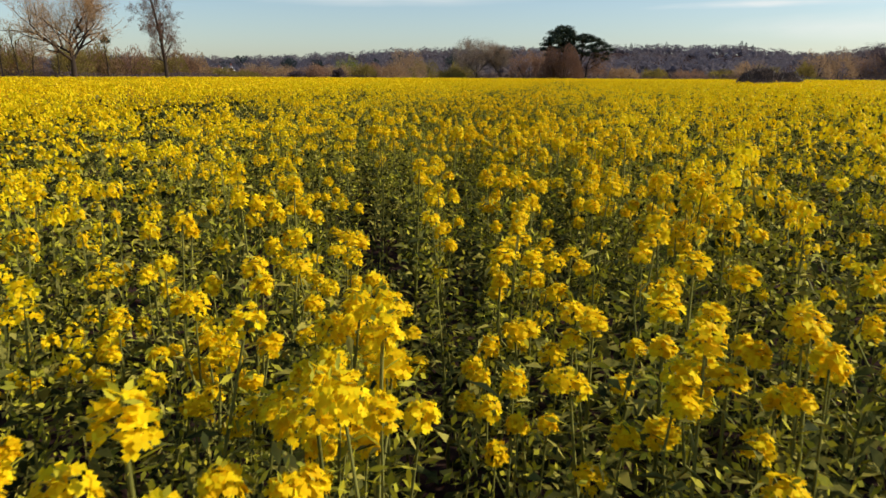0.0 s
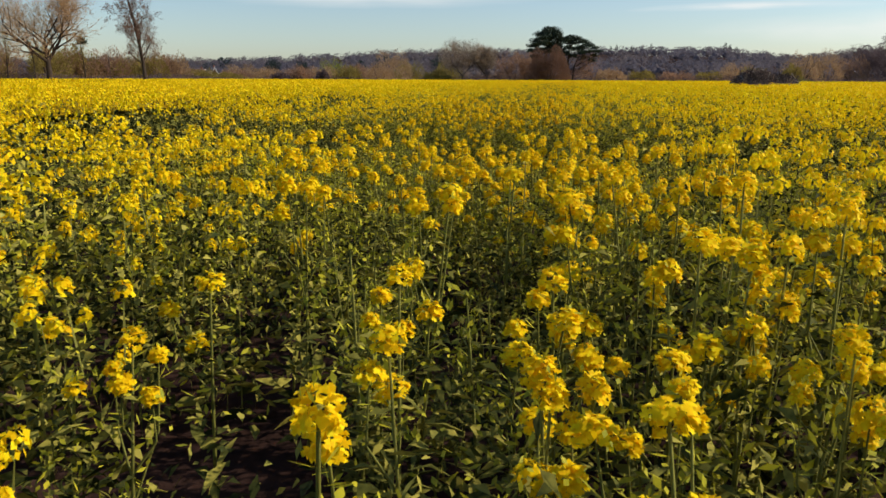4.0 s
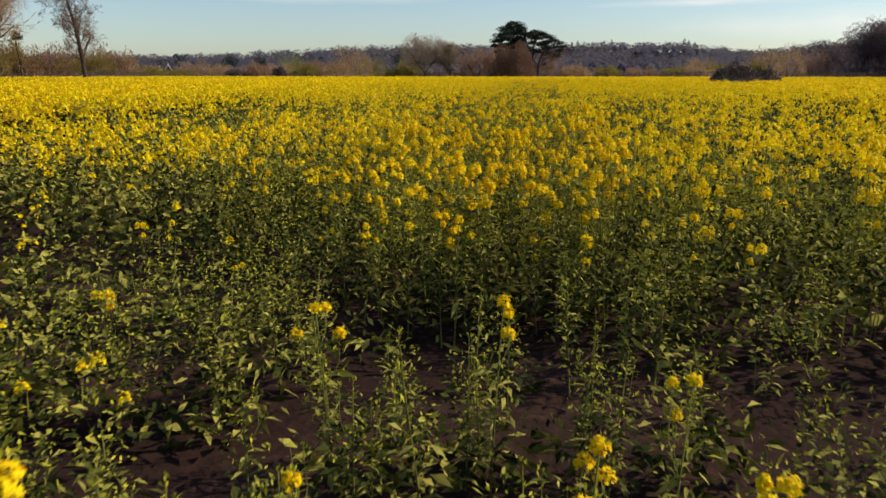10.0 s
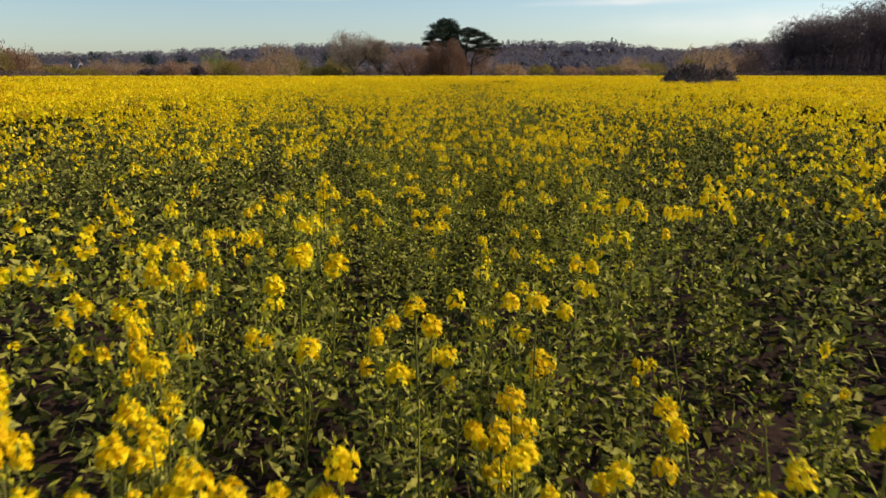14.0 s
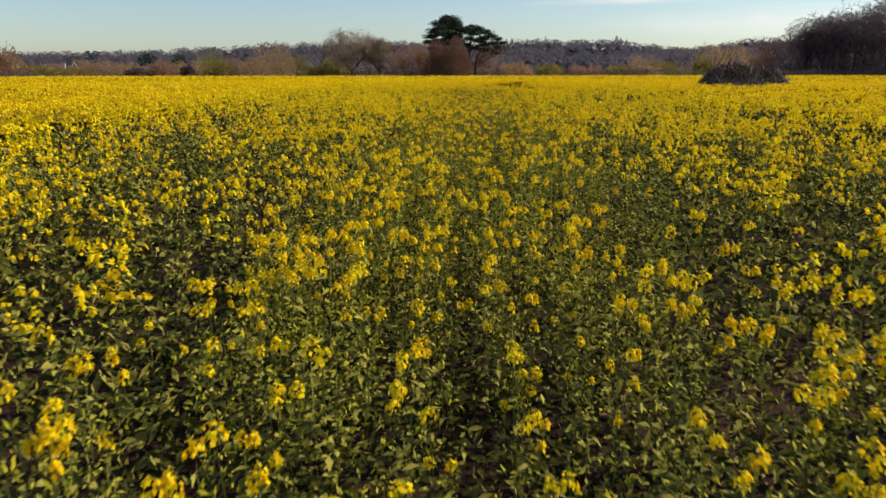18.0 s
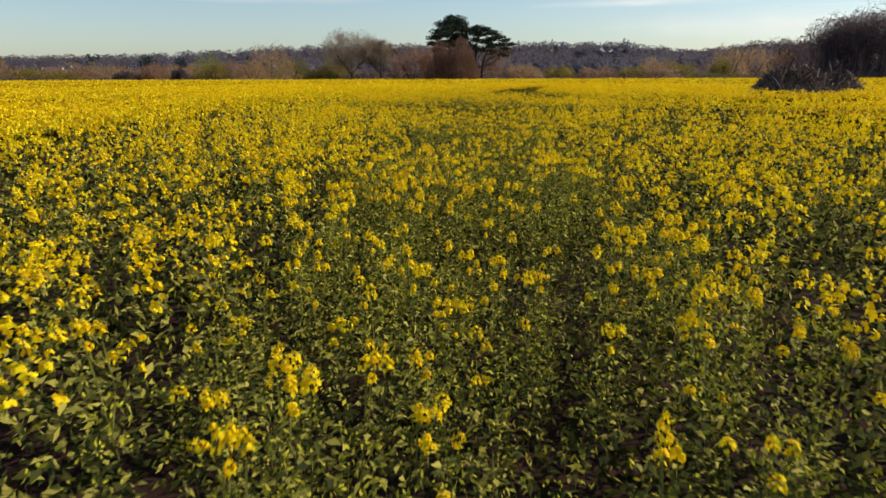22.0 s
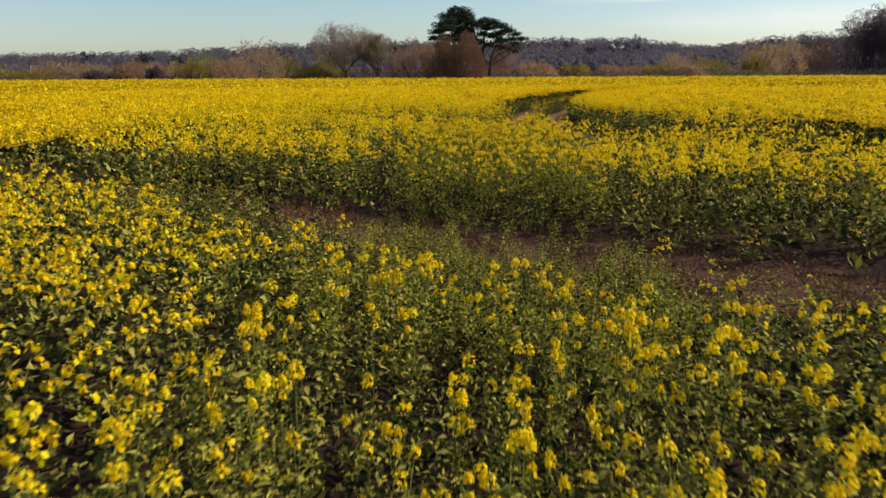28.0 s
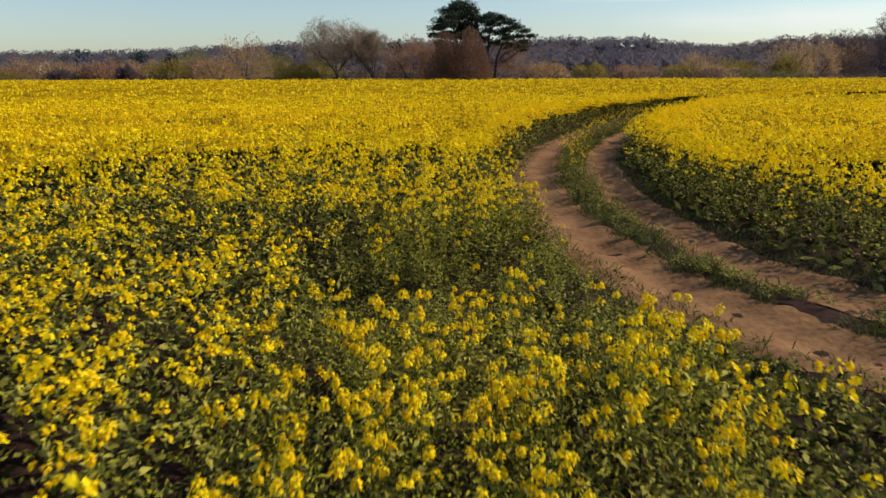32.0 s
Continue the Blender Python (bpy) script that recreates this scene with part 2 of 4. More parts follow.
GAPS = ((-0.4, 3.2, 0.35), (-1.0, 4.1, 0.35), (1.4, 3.8, 0.4), (-0.2, 5.5, 0.3), (-0.1, 46.3, 0.4), (0.5, 46.3, 0.3), (0.9, 17.5, 0.4), (1.4, 17.5, 0.45), (1.8, 18.1, 0.4), (0.9, 18.5, 0.3), (1.7, 20.4, 0.35), (-1.3, 21.7, 0.35),
        (-0.7, 20.6, 0.3), (0.4, 27.9, 0.3), (-0.5, 25.7, 0.3), (0.0, 24.3, 0.3), (2.3, 27.6, 0.3), (1.4, 34.3, 0.4), (2.2, 33.5, 0.4), (3.5, 33.3, 0.45), (0.6, 40.1, 0.35), (1.6, 39.3, 0.35), (2.4, 39.3, 0.3),
        (2.7, 38.4, 0.35), (1.0, 45.1, 0.35), (2.0, 44.2, 0.35), (4.4, 45.3, 0.45), (3.1, 70.4, 0.7), (2.5, 69.4, 0.4), (-1.2, 33.8, 0.4), (1.1, 62.9, 0.35), (2.3, 63.0, 0.25), (3.3, 46.7, 0.35))
# thin lines of low plants left by wheels
TRAMLINES = (np.array([(9, 62.5), (14.5, 61.5), (25, 60), (60, 58)]), np.array([(14, 86.5), (25, 85), (60, 84), (116, 82)]), np.array([(12, 140), (60, 138), (116, 136)]))
FURROWS = (np.array([(-3.0, 34.0), (-1.5, 33.1), (-0.2, 32.4), (0.8, 31.9), (1.5, 31.4)]), np.array([(-2.6, 48.8), (-1.05, 47.8), (0.1, 47.2), (0.7, 46.7), (1.4, 46.4)]))
WALKED = np.array([(0.3, -3), (0.1, 3), (-0.4, 10), (0, 20), (1, 34), (2, 46), (3, 58), (3.6, 66), (4.0, 72)])
BORDER = np.array([(-170, -40), (-160, 90), (-97, 134), (-78, 194), (118, 197), (116, -40)])


def rounded(line, steps=8):
    """A line of points bent smoothly through the given ones."""
    p = np.vstack([2 * line[0] - line[1], line, 2 * line[-1] - line[-2]])
    t = np.linspace(0, 1, steps, endpoint=False)[:, None]
    out = []
    for a, b, c, d in zip(p, p[1:], p[2:], p[3:]):
        out.append(0.5 * (2 * b + (c - a) * t + (2 * a - 5 * b + 4 * c - d) * t * t + (3 * b - a - 3 * c + d) * t**3))
    return np.vstack(out + [line[-1:]])


TRACK, SWATH = rounded(TRACK), rounded(SWATH)


def beside(line, x, y):
    """Distance of places from a line."""
    best = np.full(np.shape(x), 1e9)
    for (ax, ay), (bx, by) in zip(line, line[1:]):
        dx, dy = bx - ax, by - ay
        t = np.clip(((x - ax) * dx + (y - ay) * dy) / (dx * dx + dy * dy + 1e-12), 0, 1)
        best = np.minimum(best, np.hypot(x - ax - t * dx, y - ay - t * dy))
    return best


def inside(x, y):
    """Whether places lie within the field."""
    found = np.zeros(np.shape(x), bool)
    for (ax, ay), (bx, by) in zip(BORDER, np.roll(BORDER, -1, 0)):
        cross = ((ay > y) != (by > y)) & (x < (bx - ax) * (y - ay) / (by - ay + 1e-12) + ax)
        found ^= cross
    return found


def step(a, b, v):
    t = np.clip((v - a) / (b - a), 0, 1)
    return t * t * (3 - 2 * t)


def growth(x, y):
    """Share of the places that carry a plant, how tall it stands and how freely it flowers."""
    track, swath = beside(TRACK, x, y), beside(SWATH, x, y)
    swath = swath + 0.85 * (1 - step(-2.2, 1.2, x))
    patch, fine = wander(x, y, 5.0, 1), wander(x, y, 1.3, 2)
    many = 0.78 + 0.07 * step(60, 64, y) + 0.15 * step(12, 12.8, y) * (1 - step(16, 17.5, y)) + 0.12 * patch + 0.16 * fine + 0.62 * wander(x, y, 0.6, 16) - 0.40 * step(0.30, 0.55, wander(x, y, 0.85, 19)) * (1 - step(74, 80, y))
    tall = 1.0 + 0.05 * wander(x, y, 9.0, 3) + 0.05 * fine
    bloom = 0.77 + 0.05 * (1 - step(6, 10, y)) + 0.22 * (1 - step(0.8, 1.6, y)) + 0.72 * step(10.8, 11.8, y) * (1 - step(15.5, 17.5, y)) - 0.14 * step(16, 18, y) * (1 - step(22, 25, y)) + 0.20 * patch + 0.10 * wander(x, y, 2.2, 4)
    bloom = bloom - 0.08 * step(11, 13, y) * (1 - step(21, 26, y)) - 0.20 * step(8, 12, y) * (1 - step(36, 50, y)) + 0.03 * step(58, 62, y) - 0.07 * step(36, 42, y) * (1 - step(50, 56, y)) + 0.25 * step(12, 40, beside(WALKED, x, y))
    # the bare strip with low leafy plants on its near side
    near_side = (1 - step(2.8, 4.2, swath)) * (y + 0.62 * x < 60)
    low = np.maximum(near_side, 1 - step(0.7, 1.3, swath))
    many = np.maximum(many, (0.92 + 0.35 * wander(x, y, 0.7, 17)) * near_side) * np.maximum(step(0.75, 1.5, swath + 0.25 * fine), 0.17 + 0.14 * fine + 0.30 * (1 - step(-1.0, 1.5, x)))
    tall, bloom = tall * (1 - 0.27 * low - 0.25 * (swath < 1.2)), bloom * (1 - 0.97 * low)
    # the thin leafy band and the furrow behind it
    near, far = np.interp(x, BAND_NEAR[:, 0], BAND_NEAR[:, 1]), np.interp(x, BAND_FAR[:, 0], BAND_FAR[:, 1])
    thin = step(near - 0.3, near + 0.6, y + 0.3 * fine) * (1 - step(far - 0.3, far + 0.3, y + 0.2 * fine)) * step(-10, -5, x)
    tall, bloom = tall * (1 - 0.27 * thin), bloom * (1 - 0.76 * thin)
    many = np.maximum(many, 0.72 * thin) * (1 - 0.95 * thin * step(0.05, 0.32, wander(x, y, 1.7, 18)))
    furrow = np.abs(y - far + 0.45) + 0.25 * fine
    for line in FURROWS:
        furrow = np.minimum(furrow, beside(line, x, y) + 0.12 * fine - 0.05)
    many = many * (0.10 + 0.90 * step(0.12, 0.5, furrow))
    for line in TRAMLINES:
        wheel = 1 - step(0.5, 1.0, beside(line, x, y) + 0.3 * fine)
        many, tall, bloom = many * (1 - 0.5 * wheel), tall * (1 - 0.25 * wheel), bloom * (1 - 0.6 * wheel)
    # low leafy spots beside the track
    for hx, hy, hr in ((3.2, 69.7, 1.2), (4.6, 70.6, 1.2), (4.9, 68.9, 1.0), (6.2, 67.9, 1.3), (2.2, 70.2, 0.9), (5.4, 70.0, 1.2), (6.6, 69.0, 1.3), (4.9, 71.8, 0.8), (6.0, 66.5, 1.0), (3.3, 71.2, 0.9), (2.2, 71.6, 0.75), (1.2, 71.9, 0.6), (0.2, 72.2, 0.5)):
        spot = 1 - step(0.5 * hr, hr, np.hypot(x - hx, y - hy) + 0.2 * fine)
        tall, bloom = tall * (1 - 0.35 * spot), bloom * (1 - 0.9 * spot)
    # leafy patches with few flowers
    for hx, hy, hr in ((-0.4, 2.5, 0.75), (0.9, 1.4, 0.4), (-0.1, 4.6, 0.5), (0.7, 16.7, 0.8), (1.4, 17.5, 0.9), (-0.2, 23.9, 0.6), (0.8, 31.9, 0.9), (-0.7, 32.0, 0.6), (1.5, 37.9, 0.8), (0.8, 38.4, 0.5), (1.5, 43.4, 0.9), (3.4, 43.8, 0.9),
                       (0.4, 45.8, 1.0), (1.3, 45.5, 0.7), (4.2, 46.5, 1.4), (3.6, 27.0, 1.4), (-1.2, 20.8, 1.2), (-0.4, 57.2, 0.9), (1.3, 62.4, 0.8), (3.1, 45.6, 0.6), (-0.1, 43.2, 0.6), (-0.5, 5.9, 0.5)):
        spot = 1 - step(0.5 * hr, hr, np.hypot(x - hx, y - hy) + 0.2 * fine)
        tall, bloom = tall * (1 - 0.16 * spot), bloom * (1 - 0.8 * spot)
    # thick clumps in full flower
    for hx, hy, hr in ((0.7, 6.2, 0.9), (0.75, 4.5, 0.7), (1.2, 2.4, 0.6), (0.3, 12.0, 0.8)):
        spot = 1 - step(0.5 * hr, hr, np.hypot(x - hx, y - hy) + 0.2 * fine)
        many, bloom = many + 0.3 * spot, bloom + 0.4 * spot
    # holes in the stand
    for hx, hy, hr in GAPS:
        many = many * step(0.4 * hr, hr, np.hypot(x - hx, y - hy) + 0.2 * fine)
    # the trodden margin between the crop and the track
    verge = y - np.interp(x, VERGE[:, 0], VERGE[:, 1]) + 0.35 * fine
    south = (verge > -6) & (y < 82) & (x > 4.85) & ((x < 6.4) | (y < np.interp(x, (6.4, 7.5, 8.7, 10.6, 14, 20, 60), (77, 70.6, 69.1, 67.9, 66.8, 66.4, 66))))
    leafy = south * step(-4.6, -3.2, verge) * step(4.6, 5.6, x)
    low_edge = south * step(-1.2, -0.5, verge)
    bare = south * step(-0.15, 0.15, verge)
    many = many * step(1.30, 1.55, track + 0.10 * fine) * (1 - 0.97 * bare) * inside(x, y)
    tall = tall * (1 - (0.10 + 0.28 * step(5.4, 7.0, x)) * leafy) * (1 - 0.35 * low_edge) * (1 - 0.12 * (1 - step(1.4, 2.2, track)))
    bloom = bloom * (1 - 0.50 * leafy) * (1 - 0.75 * low_edge) * (1 - 0.75 * (1 - step(1.6, 2.5, track)))
    # fewer flowers along one side of the flight line, lower plants right under it
    aside = x - np.interp(y, WALKED[:, 1], WALKED[:, 0])
    bloom = bloom - 0.18 * step(0.4, 1.3, aside) * (1 - step(4, 8, aside)) * step(9, 12, y) * (1 - step(16, 22, y)) - 0.12 * step(0.6, 1.6, -aside) * (1 - step(6, 10, -aside)) * step(10, 13, y) * (1 - step(24, 30, y)) - 0.26 * step(31.3, 32.3, y) * (1 - step(34.5, 36.5, y))
    tall = tall * (1 - 0.08 * (np.abs(aside) < 0.45))
    return np.clip(many, 0, 1), tall, np.clip(bloom, 0, 1)


# ---- ground ----
def hill(x, y):
    """The rising land far behind the field."""
    far = step(380, 1150, y + 0.12 * np.abs(x))
    ridge = np.interp(x / np.maximum(y, 100), (-0.58, -0.36, -0.2, -0.05, 0.17, 0.26, 0.35, 0.45, 0.7), (17, 19, 29, 33, 35, 35, 24, 34, 38))
    return far * (ridge + 1.5 * wander(x, y, 260, 5))


def soil_height(x, y):
    near = np.exp(-((beside(TRACK, x, y) / 30) ** 2)) + 1.0 * (beside(WALKED, x, y) < 8)
    rough = 0.022 * wander(x, y, 0.9, 6) + 0.02 * wander(x, y, 2.3, 7)
    track = beside(TRACK, x, y)
    rut = np.exp(-(((track - 0.74) / 0.30) ** 2))
    return hill(x, y) + np.clip(near, 0, 1) * rough - 0.07 * rut + 0.03 * np.exp(-((track / 0.3) ** 2))


def lines(*stretches):
    return np.unique(np.concatenate([np.linspace(a, b, n) for a, b, n in stretches]).round(4))


def grid(xs, ys, height):
    x, y = np.meshgrid(xs, ys)
    n, m = len(xs), len(ys)
    i = (np.arange(m - 1)[:, None] * n + np.arange(n - 1)).ravel()
    return np.stack([x, y, height(x, y)], -1).reshape(-1, 3), np.stack([i, i + 1, i + n + 1, i + n], 1)


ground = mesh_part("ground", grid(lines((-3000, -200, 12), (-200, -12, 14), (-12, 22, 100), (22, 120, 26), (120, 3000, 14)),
                                  lines((-600, -6, 6), (-6, 50, 90), (50, 100, 150), (100, 220, 40), (220, 4000, 40)), soil_height), SHADED_SOIL)
tagged(smooth(ground), "brown soil under the crop, darkened in colour for the plants' shade, bare and cracked in places", "ground", kind="structure")


def ribbon(line, offset, width, rng, lift):
    """A strip along a line, with ragged sides."""
    way = np.gradient(line, axis=0)
    way /= np.linalg.norm(way, axis=1, keepdims=True)
    side = np.stack([-way[:, 1], way[:, 0]], 1)
    rows = []
    for k in np.linspace(-1, 1, 9):
        ragged = 0.04 * rng.normal(size=len(line)) * (abs(k) > 0.9)
        rows.append(line + side * (offset + k * width / 2 + ragged)[:, None] if np.ndim(offset) else line + side * (offset + k * width / 2 + ragged[:, None]))
    p = np.stack(rows, 1)
    z = soil_height(p[..., 0], p[..., 1]) + lift - 0.03 * (np.abs(np.linspace(-1, 1, 9)) > 0.9)
    n, m = p.shape[:2]
    i = (np.arange(n - 1)[:, None] * m + np.arange(m - 1)).ravel()
    return np.concatenate([p, z[..., None]], -1).reshape(-1, 3), np.stack([i, i + 1, i + m + 1, i + m], 1)


track_rng = np.random.default_rng(3)
fine_track = rounded(TRACK, 3)
dirt_track = tagged(new("dirt_track"), "pale dry earth farm track with two wheel ruts curving through the crop", "track", kind="structure")
for offset, wide in ((-0.76, 1.05), (0.90, 1.35)):
    smooth(mesh_part("wheel_rut", ribbon(fine_track, offset, wide, track_rng, 0.034), RUT, dirt_track))


bare_strip = mesh_part("bare_strip", ribbon(rounded(SWATH, 3), 0.0, 2.2, track_rng, 0.03), SUNLIT_DRY_SOIL)
tagged(smooth(bare_strip), "bare strip of dry crumbly brown soil through the crop, in a lighter sunlit tone", "soil", kind="structure")


# ---- oilseed rape ----
def flower_head(rng, flowers, size, petal, wide=1.0):
    """A raceme of four-petalled flowers round a point, with buds on top."""
    a = rng.uniform(0, 2 * math.pi, flowers)
    up = 1 - 1.6 * rng.random(flowers)
    out = np.stack([np.cos(a) * np.sqrt(1 - up**2) * wide, np.sin(a) * np.sqrt(1 - up**2) * wide, up * 0.95], 1)
    centre = out * size * rng.uniform(0.88, 1.05, (flowers, 1))
    way = out * 0.50 + [0, 0, 0.75] + 0.38 * rng.normal(size=out.shape)
    way /= np.linalg.norm(way, axis=1, keepdims=True)
    side = np.cross(way, rng.normal(size=way.shape))
    side /= np.linalg.norm(side, axis=1, keepdims=True)
    over = np.cross(way, side)
    pieces = []
    for d, e in ((side, over), (over, side)):
        dish = way * petal * 0.4
        blunt = e * petal * 0.42
        v = np.stack([centre + d * petal + blunt + dish, centre + d * petal - blunt, centre - d * petal - blunt + dish, centre - d * petal + blunt], 1)
        pieces.append((v.reshape(-1, 3), np.arange(4 * flowers).reshape(-1, 4)))
    pieces.append(florets(rng, 12, size * 0.62, petal * 1.4))
    return joined(pieces)


def florets(rng, n, size, half):
    """A head of single slips, one a flower, that face roughly outwards."""
    a, up = rng.uniform(0, 2 * math.pi, n), 1 - 1.5 * rng.random(n)
    out = np.stack([np.cos(a) * np.sqrt(1 - up**2), np.sin(a) * np.sqrt(1 - up**2), up], 1)
    c = out * size * rng.uniform(0.8, 1.05, (n, 1))
    way = out * 0.65 + [0, 0, 0.7] + 0.45 * rng.normal(size=out.shape)
    side = np.cross(way, rng.normal(size=out.shape))
    side /= np.linalg.norm(side, axis=1, keepdims=True)
    over = np.cross(way / np.linalg.norm(way, axis=1, keepdims=True), side)
    w = half * rng.uniform(0.8, 1.2, (n, 1))
    return np.stack([c - side * w, c - over * w * 0.85, c + side * w, c + over * w * 0.85], 1).reshape(-1, 3), np.arange(4 * n).reshape(-1, 4)


def blob(rng, n, size):
    """A coarse head for plants farther off: overlapping slips that face outwards."""
    a, up = np.arange(n) * 2.4 + rng.uniform(0, 6), np.linspace(-0.45, 0.95, n)
    out = np.stack([np.cos(a) * np.sqrt(1 - up**2), np.sin(a) * np.sqrt(1 - up**2), up], 1)
    side = np.cross(out, rng.normal(size=out.shape))
    side /= np.linalg.norm(side, axis=1, keepdims=True)
    over = np.cross(out, side)
    c, w = out * size * 0.75, size * (0.72 if n > 5 else 1.1) * rng.uniform(0.8, 1.15, (n, 1))
    return np.stack([c - side * w, c - over * w * 0.8, c + side * w, c + over * w * 0.8], 1).reshape(-1, 3), np.arange(4 * n).reshape(-1, 4)


def leaf_shape(rng, at, way, length, width, droop, sections=2):
    """A leaf folded along its midrib and bent down towards its tip."""
    way = np.array(way, float) / np.linalg.norm(way)
    side = np.cross(way, (0, 0, 1.0))
    side /= np.linalg.norm(side) + 1e-9
    if sections == 1:
        roll = rng.uniform(-1.1, 1.1)
        side = math.cos(roll) * side + math.sin(roll) * np.cross(way, side)
    pts = [np.array(at, float)]
    mids, lefts, rights = [pts[0]], [pts[0] + side * width * 0.12], [pts[0] - side * width * 0.12]
    for k in range(1, sections + 1):
        t = k / sections
        p = at + way * length * t + np.array([0, 0, -droop * length * t * t])
        w = width * 0.5 * math.sin(math.pi * (0.22 + 0.70 * t)) if k < sections else width * 0.05
        lift = np.array([0, 0, 0.35 * w])
        wave = 0.15 * w * rng.normal()
        mids.append(p), lefts.append(p + side * w + lift + [0, 0, wave]), rights.append(p - side * w + lift - [0, 0, wave])
    if sections == 1:
        half = (at + mids[-1]) / 2
        lift = np.array([0, 0, 0.12 * length + 0.15 * width])
        return np.array([at, half + side * width * 0.5 + lift, mids[-1], half - side * width * 0.5 + lift * 0.6]), np.array([(0, 1, 2, 3)])
    n = sections + 1
    v = np.array(mids + lefts + rights)
    f = [(k, k + 1, n + k + 1, n + k) for k in range(sections)] + [(2 * n + k, 2 * n + k + 1, k + 1, k) for k in range(sections)]
    return v, np.array(f)


def rape_plant(seed, heads, fine):
    """One plant a metre tall: its stem with branches, its leaves and its flower heads as separate arrays. fine: 0 for the nearest."""
    rng = np.random.default_rng(seed)
    sides, flowers, petal = ((4, 42, 0.0078), (0, 32, 0.0), (0, 7, 0), (0, 2, 0))[fine]
    lean = rng.normal(0, 0.05, 2)
    top = np.array([lean[0], lean[1], 1.0])
    stem0, stem1, w0, w1 = [], [], [], []
    knots = [np.zeros(3), np.array([lean[0] * 0.2, lean[1] * 0.2, 0.35]), np.array([lean[0] * 0.6, lean[1] * 0.6, 0.7]), top]
    for a, b, ra, rb in zip(knots, knots[1:], (0.0065, 0.005, 0.0038), (0.005, 0.0038, 0.0024)):
        stem0.append(a), stem1.append(b), w0.append(ra), w1.append(rb)
    tips = [(top, 1.0)]
    for k in range(max(heads, 2) - 1):
        a, z = rng.uniform(0, 2 * math.pi), rng.uniform(0.50, 0.80)
        root = np.array([lean[0] * z, lean[1] * z, z])
        reach, rise = rng.uniform(0.035, 0.105), rng.uniform(0.75, 1.0) - z
        rise = max(rise, 0.08)
        tip = root + [math.cos(a) * reach, math.sin(a) * reach, rise]
        bend = (root + tip) / 2 + [math.cos(a) * 0.03, math.sin(a) * 0.03, -0.02]
        stem0 += [root, bend]
        stem1 += [bend, tip]
        w0 += [0.003, 0.0026]
        w1 += [0.0026, 0.0018]
        tips.append((tip, rng.uniform(0.4, 1.0)))
    if fine == 0:
        stem = tubes(stem0, stem1, w0, w1, sides)
    elif fine < 2:
        stem = blades(rng, np.array(stem0)[(0 if fine == 1 else 1):], (np.array(stem1) - np.array(stem0))[(0 if fine == 1 else 1):], np.linalg.norm(np.array(stem1) - np.array(stem0), axis=1)[(0 if fine == 1 else 1):], 0.007)
    else:
        stem = (np.zeros((0, 3)), np.zeros((0, 4), int))
    leaves = []
    count = (46, 50, 13, 4)[fine] + (12, 16, 8, 4)[fine] * (heads == 0)
    for k in range(count):
        t = (k + rng.random()) / count
        z = 0.22 + 0.68 * t
        a = k * 2.4 + rng.uniform(-0.5, 0.5)
        big = 1.0 - 0.62 * t
        length, width = (0.096 * big + 0.022) * rng.uniform(0.5, 1.4), (0.022 * big + 0.006) * rng.uniform(0.6, 1.4)
        if fine > 0:
            length, width = length * (0.95, 1.15, 1.6)[fine - 1], width * (1.15, 1.6, 2.6)[fine - 1]
        out = rng.uniform(0, 0.16) * t
        at = np.array([lean[0] * z + math.cos(a + 1) * out, lean[1] * z + math.sin(a + 1) * out, z])
        leaves.append(leaf_shape(rng, at, (math.cos(a), math.sin(a), rng.uniform(0.2, 1.9) + 0.25 * fine), length, width, rng.uniform(0.2, 0.9), (2 if t < 0.45 else 1) if fine == 0 else 1))
    crowns, buds = [], []
    for n, (tip, size) in enumerate(tips):
        if n >= heads:
            if fine < 2:
                buds.append((tip, 0.7))
            continue
        across = (0.0280, 0.0262, 0.0255, 0.0290)[fine] * (0.40 + 0.60 * size) * rng.uniform(0.85, 1.2)
        if fine == 0:
            v, f = flower_head(rng, flowers, across, petal * rng.uniform(0.9, 1.1), rng.uniform(0.85, 1.05))
        elif fine == 1:
            v, f = florets(rng, flowers, across * 0.95, 0.0083)
        else:
            v, f = florets(rng, flowers, across * (0.9 if fine == 2 else 1.1), 0.0146 if fine == 2 else 0.026)
        crowns.append((v * [0.98, 0.98, 1.18 if fine == 0 else 1.45] + tip, f))
        if fine < 2:
            buds.append((tip + [0, 0, 0.03 * size], 0.5 * size))
    bud_pieces = []
    if fine < 3:  # small side shoots in bud below the heads
        n = (60, 56, 8)[fine]
        a, out, z = rng.uniform(0, 2 * math.pi, n), rng.uniform(0.02, 0.13, n), rng.uniform(0.50, 0.90, n)
        at = np.stack([lean[0] * z + np.cos(a) * out, lean[1] * z + np.sin(a) * out, z], 1)
        bud_pieces.append(blades(rng, at, rng.normal(size=(n, 3)) + [0, 0, 1.0], rng.uniform(0.014, 0.042, n) * (1 + 0.4 * (fine == 2)), 0.013 + 0.005 * (fine == 2)))
    for tip, size in buds:
        n = 6 if fine == 0 else 3
        ways = rng.normal(size=(n, 3)) * 0.6 + [0, 0, 1]
        bud_pieces.append(blades(rng, tip + rng.normal(0, 0.008, (n, 3)), ways, 0.022 * size + 0.008, 0.008))
        if fine == 0 and size > 0:  # slim young pods and empty flower stalks below the head
            n = 7
            z = rng.uniform(0.03, 0.16, n)
            ways = np.stack([np.cos(np.arange(n) * 2.4), np.sin(np.arange(n) * 2.4), np.full(n, 0.5)], 1)
            bud_pieces.append(blades(rng, tip - np.stack([0 * z, 0 * z, z], 1), ways, 0.04, 0.0035))
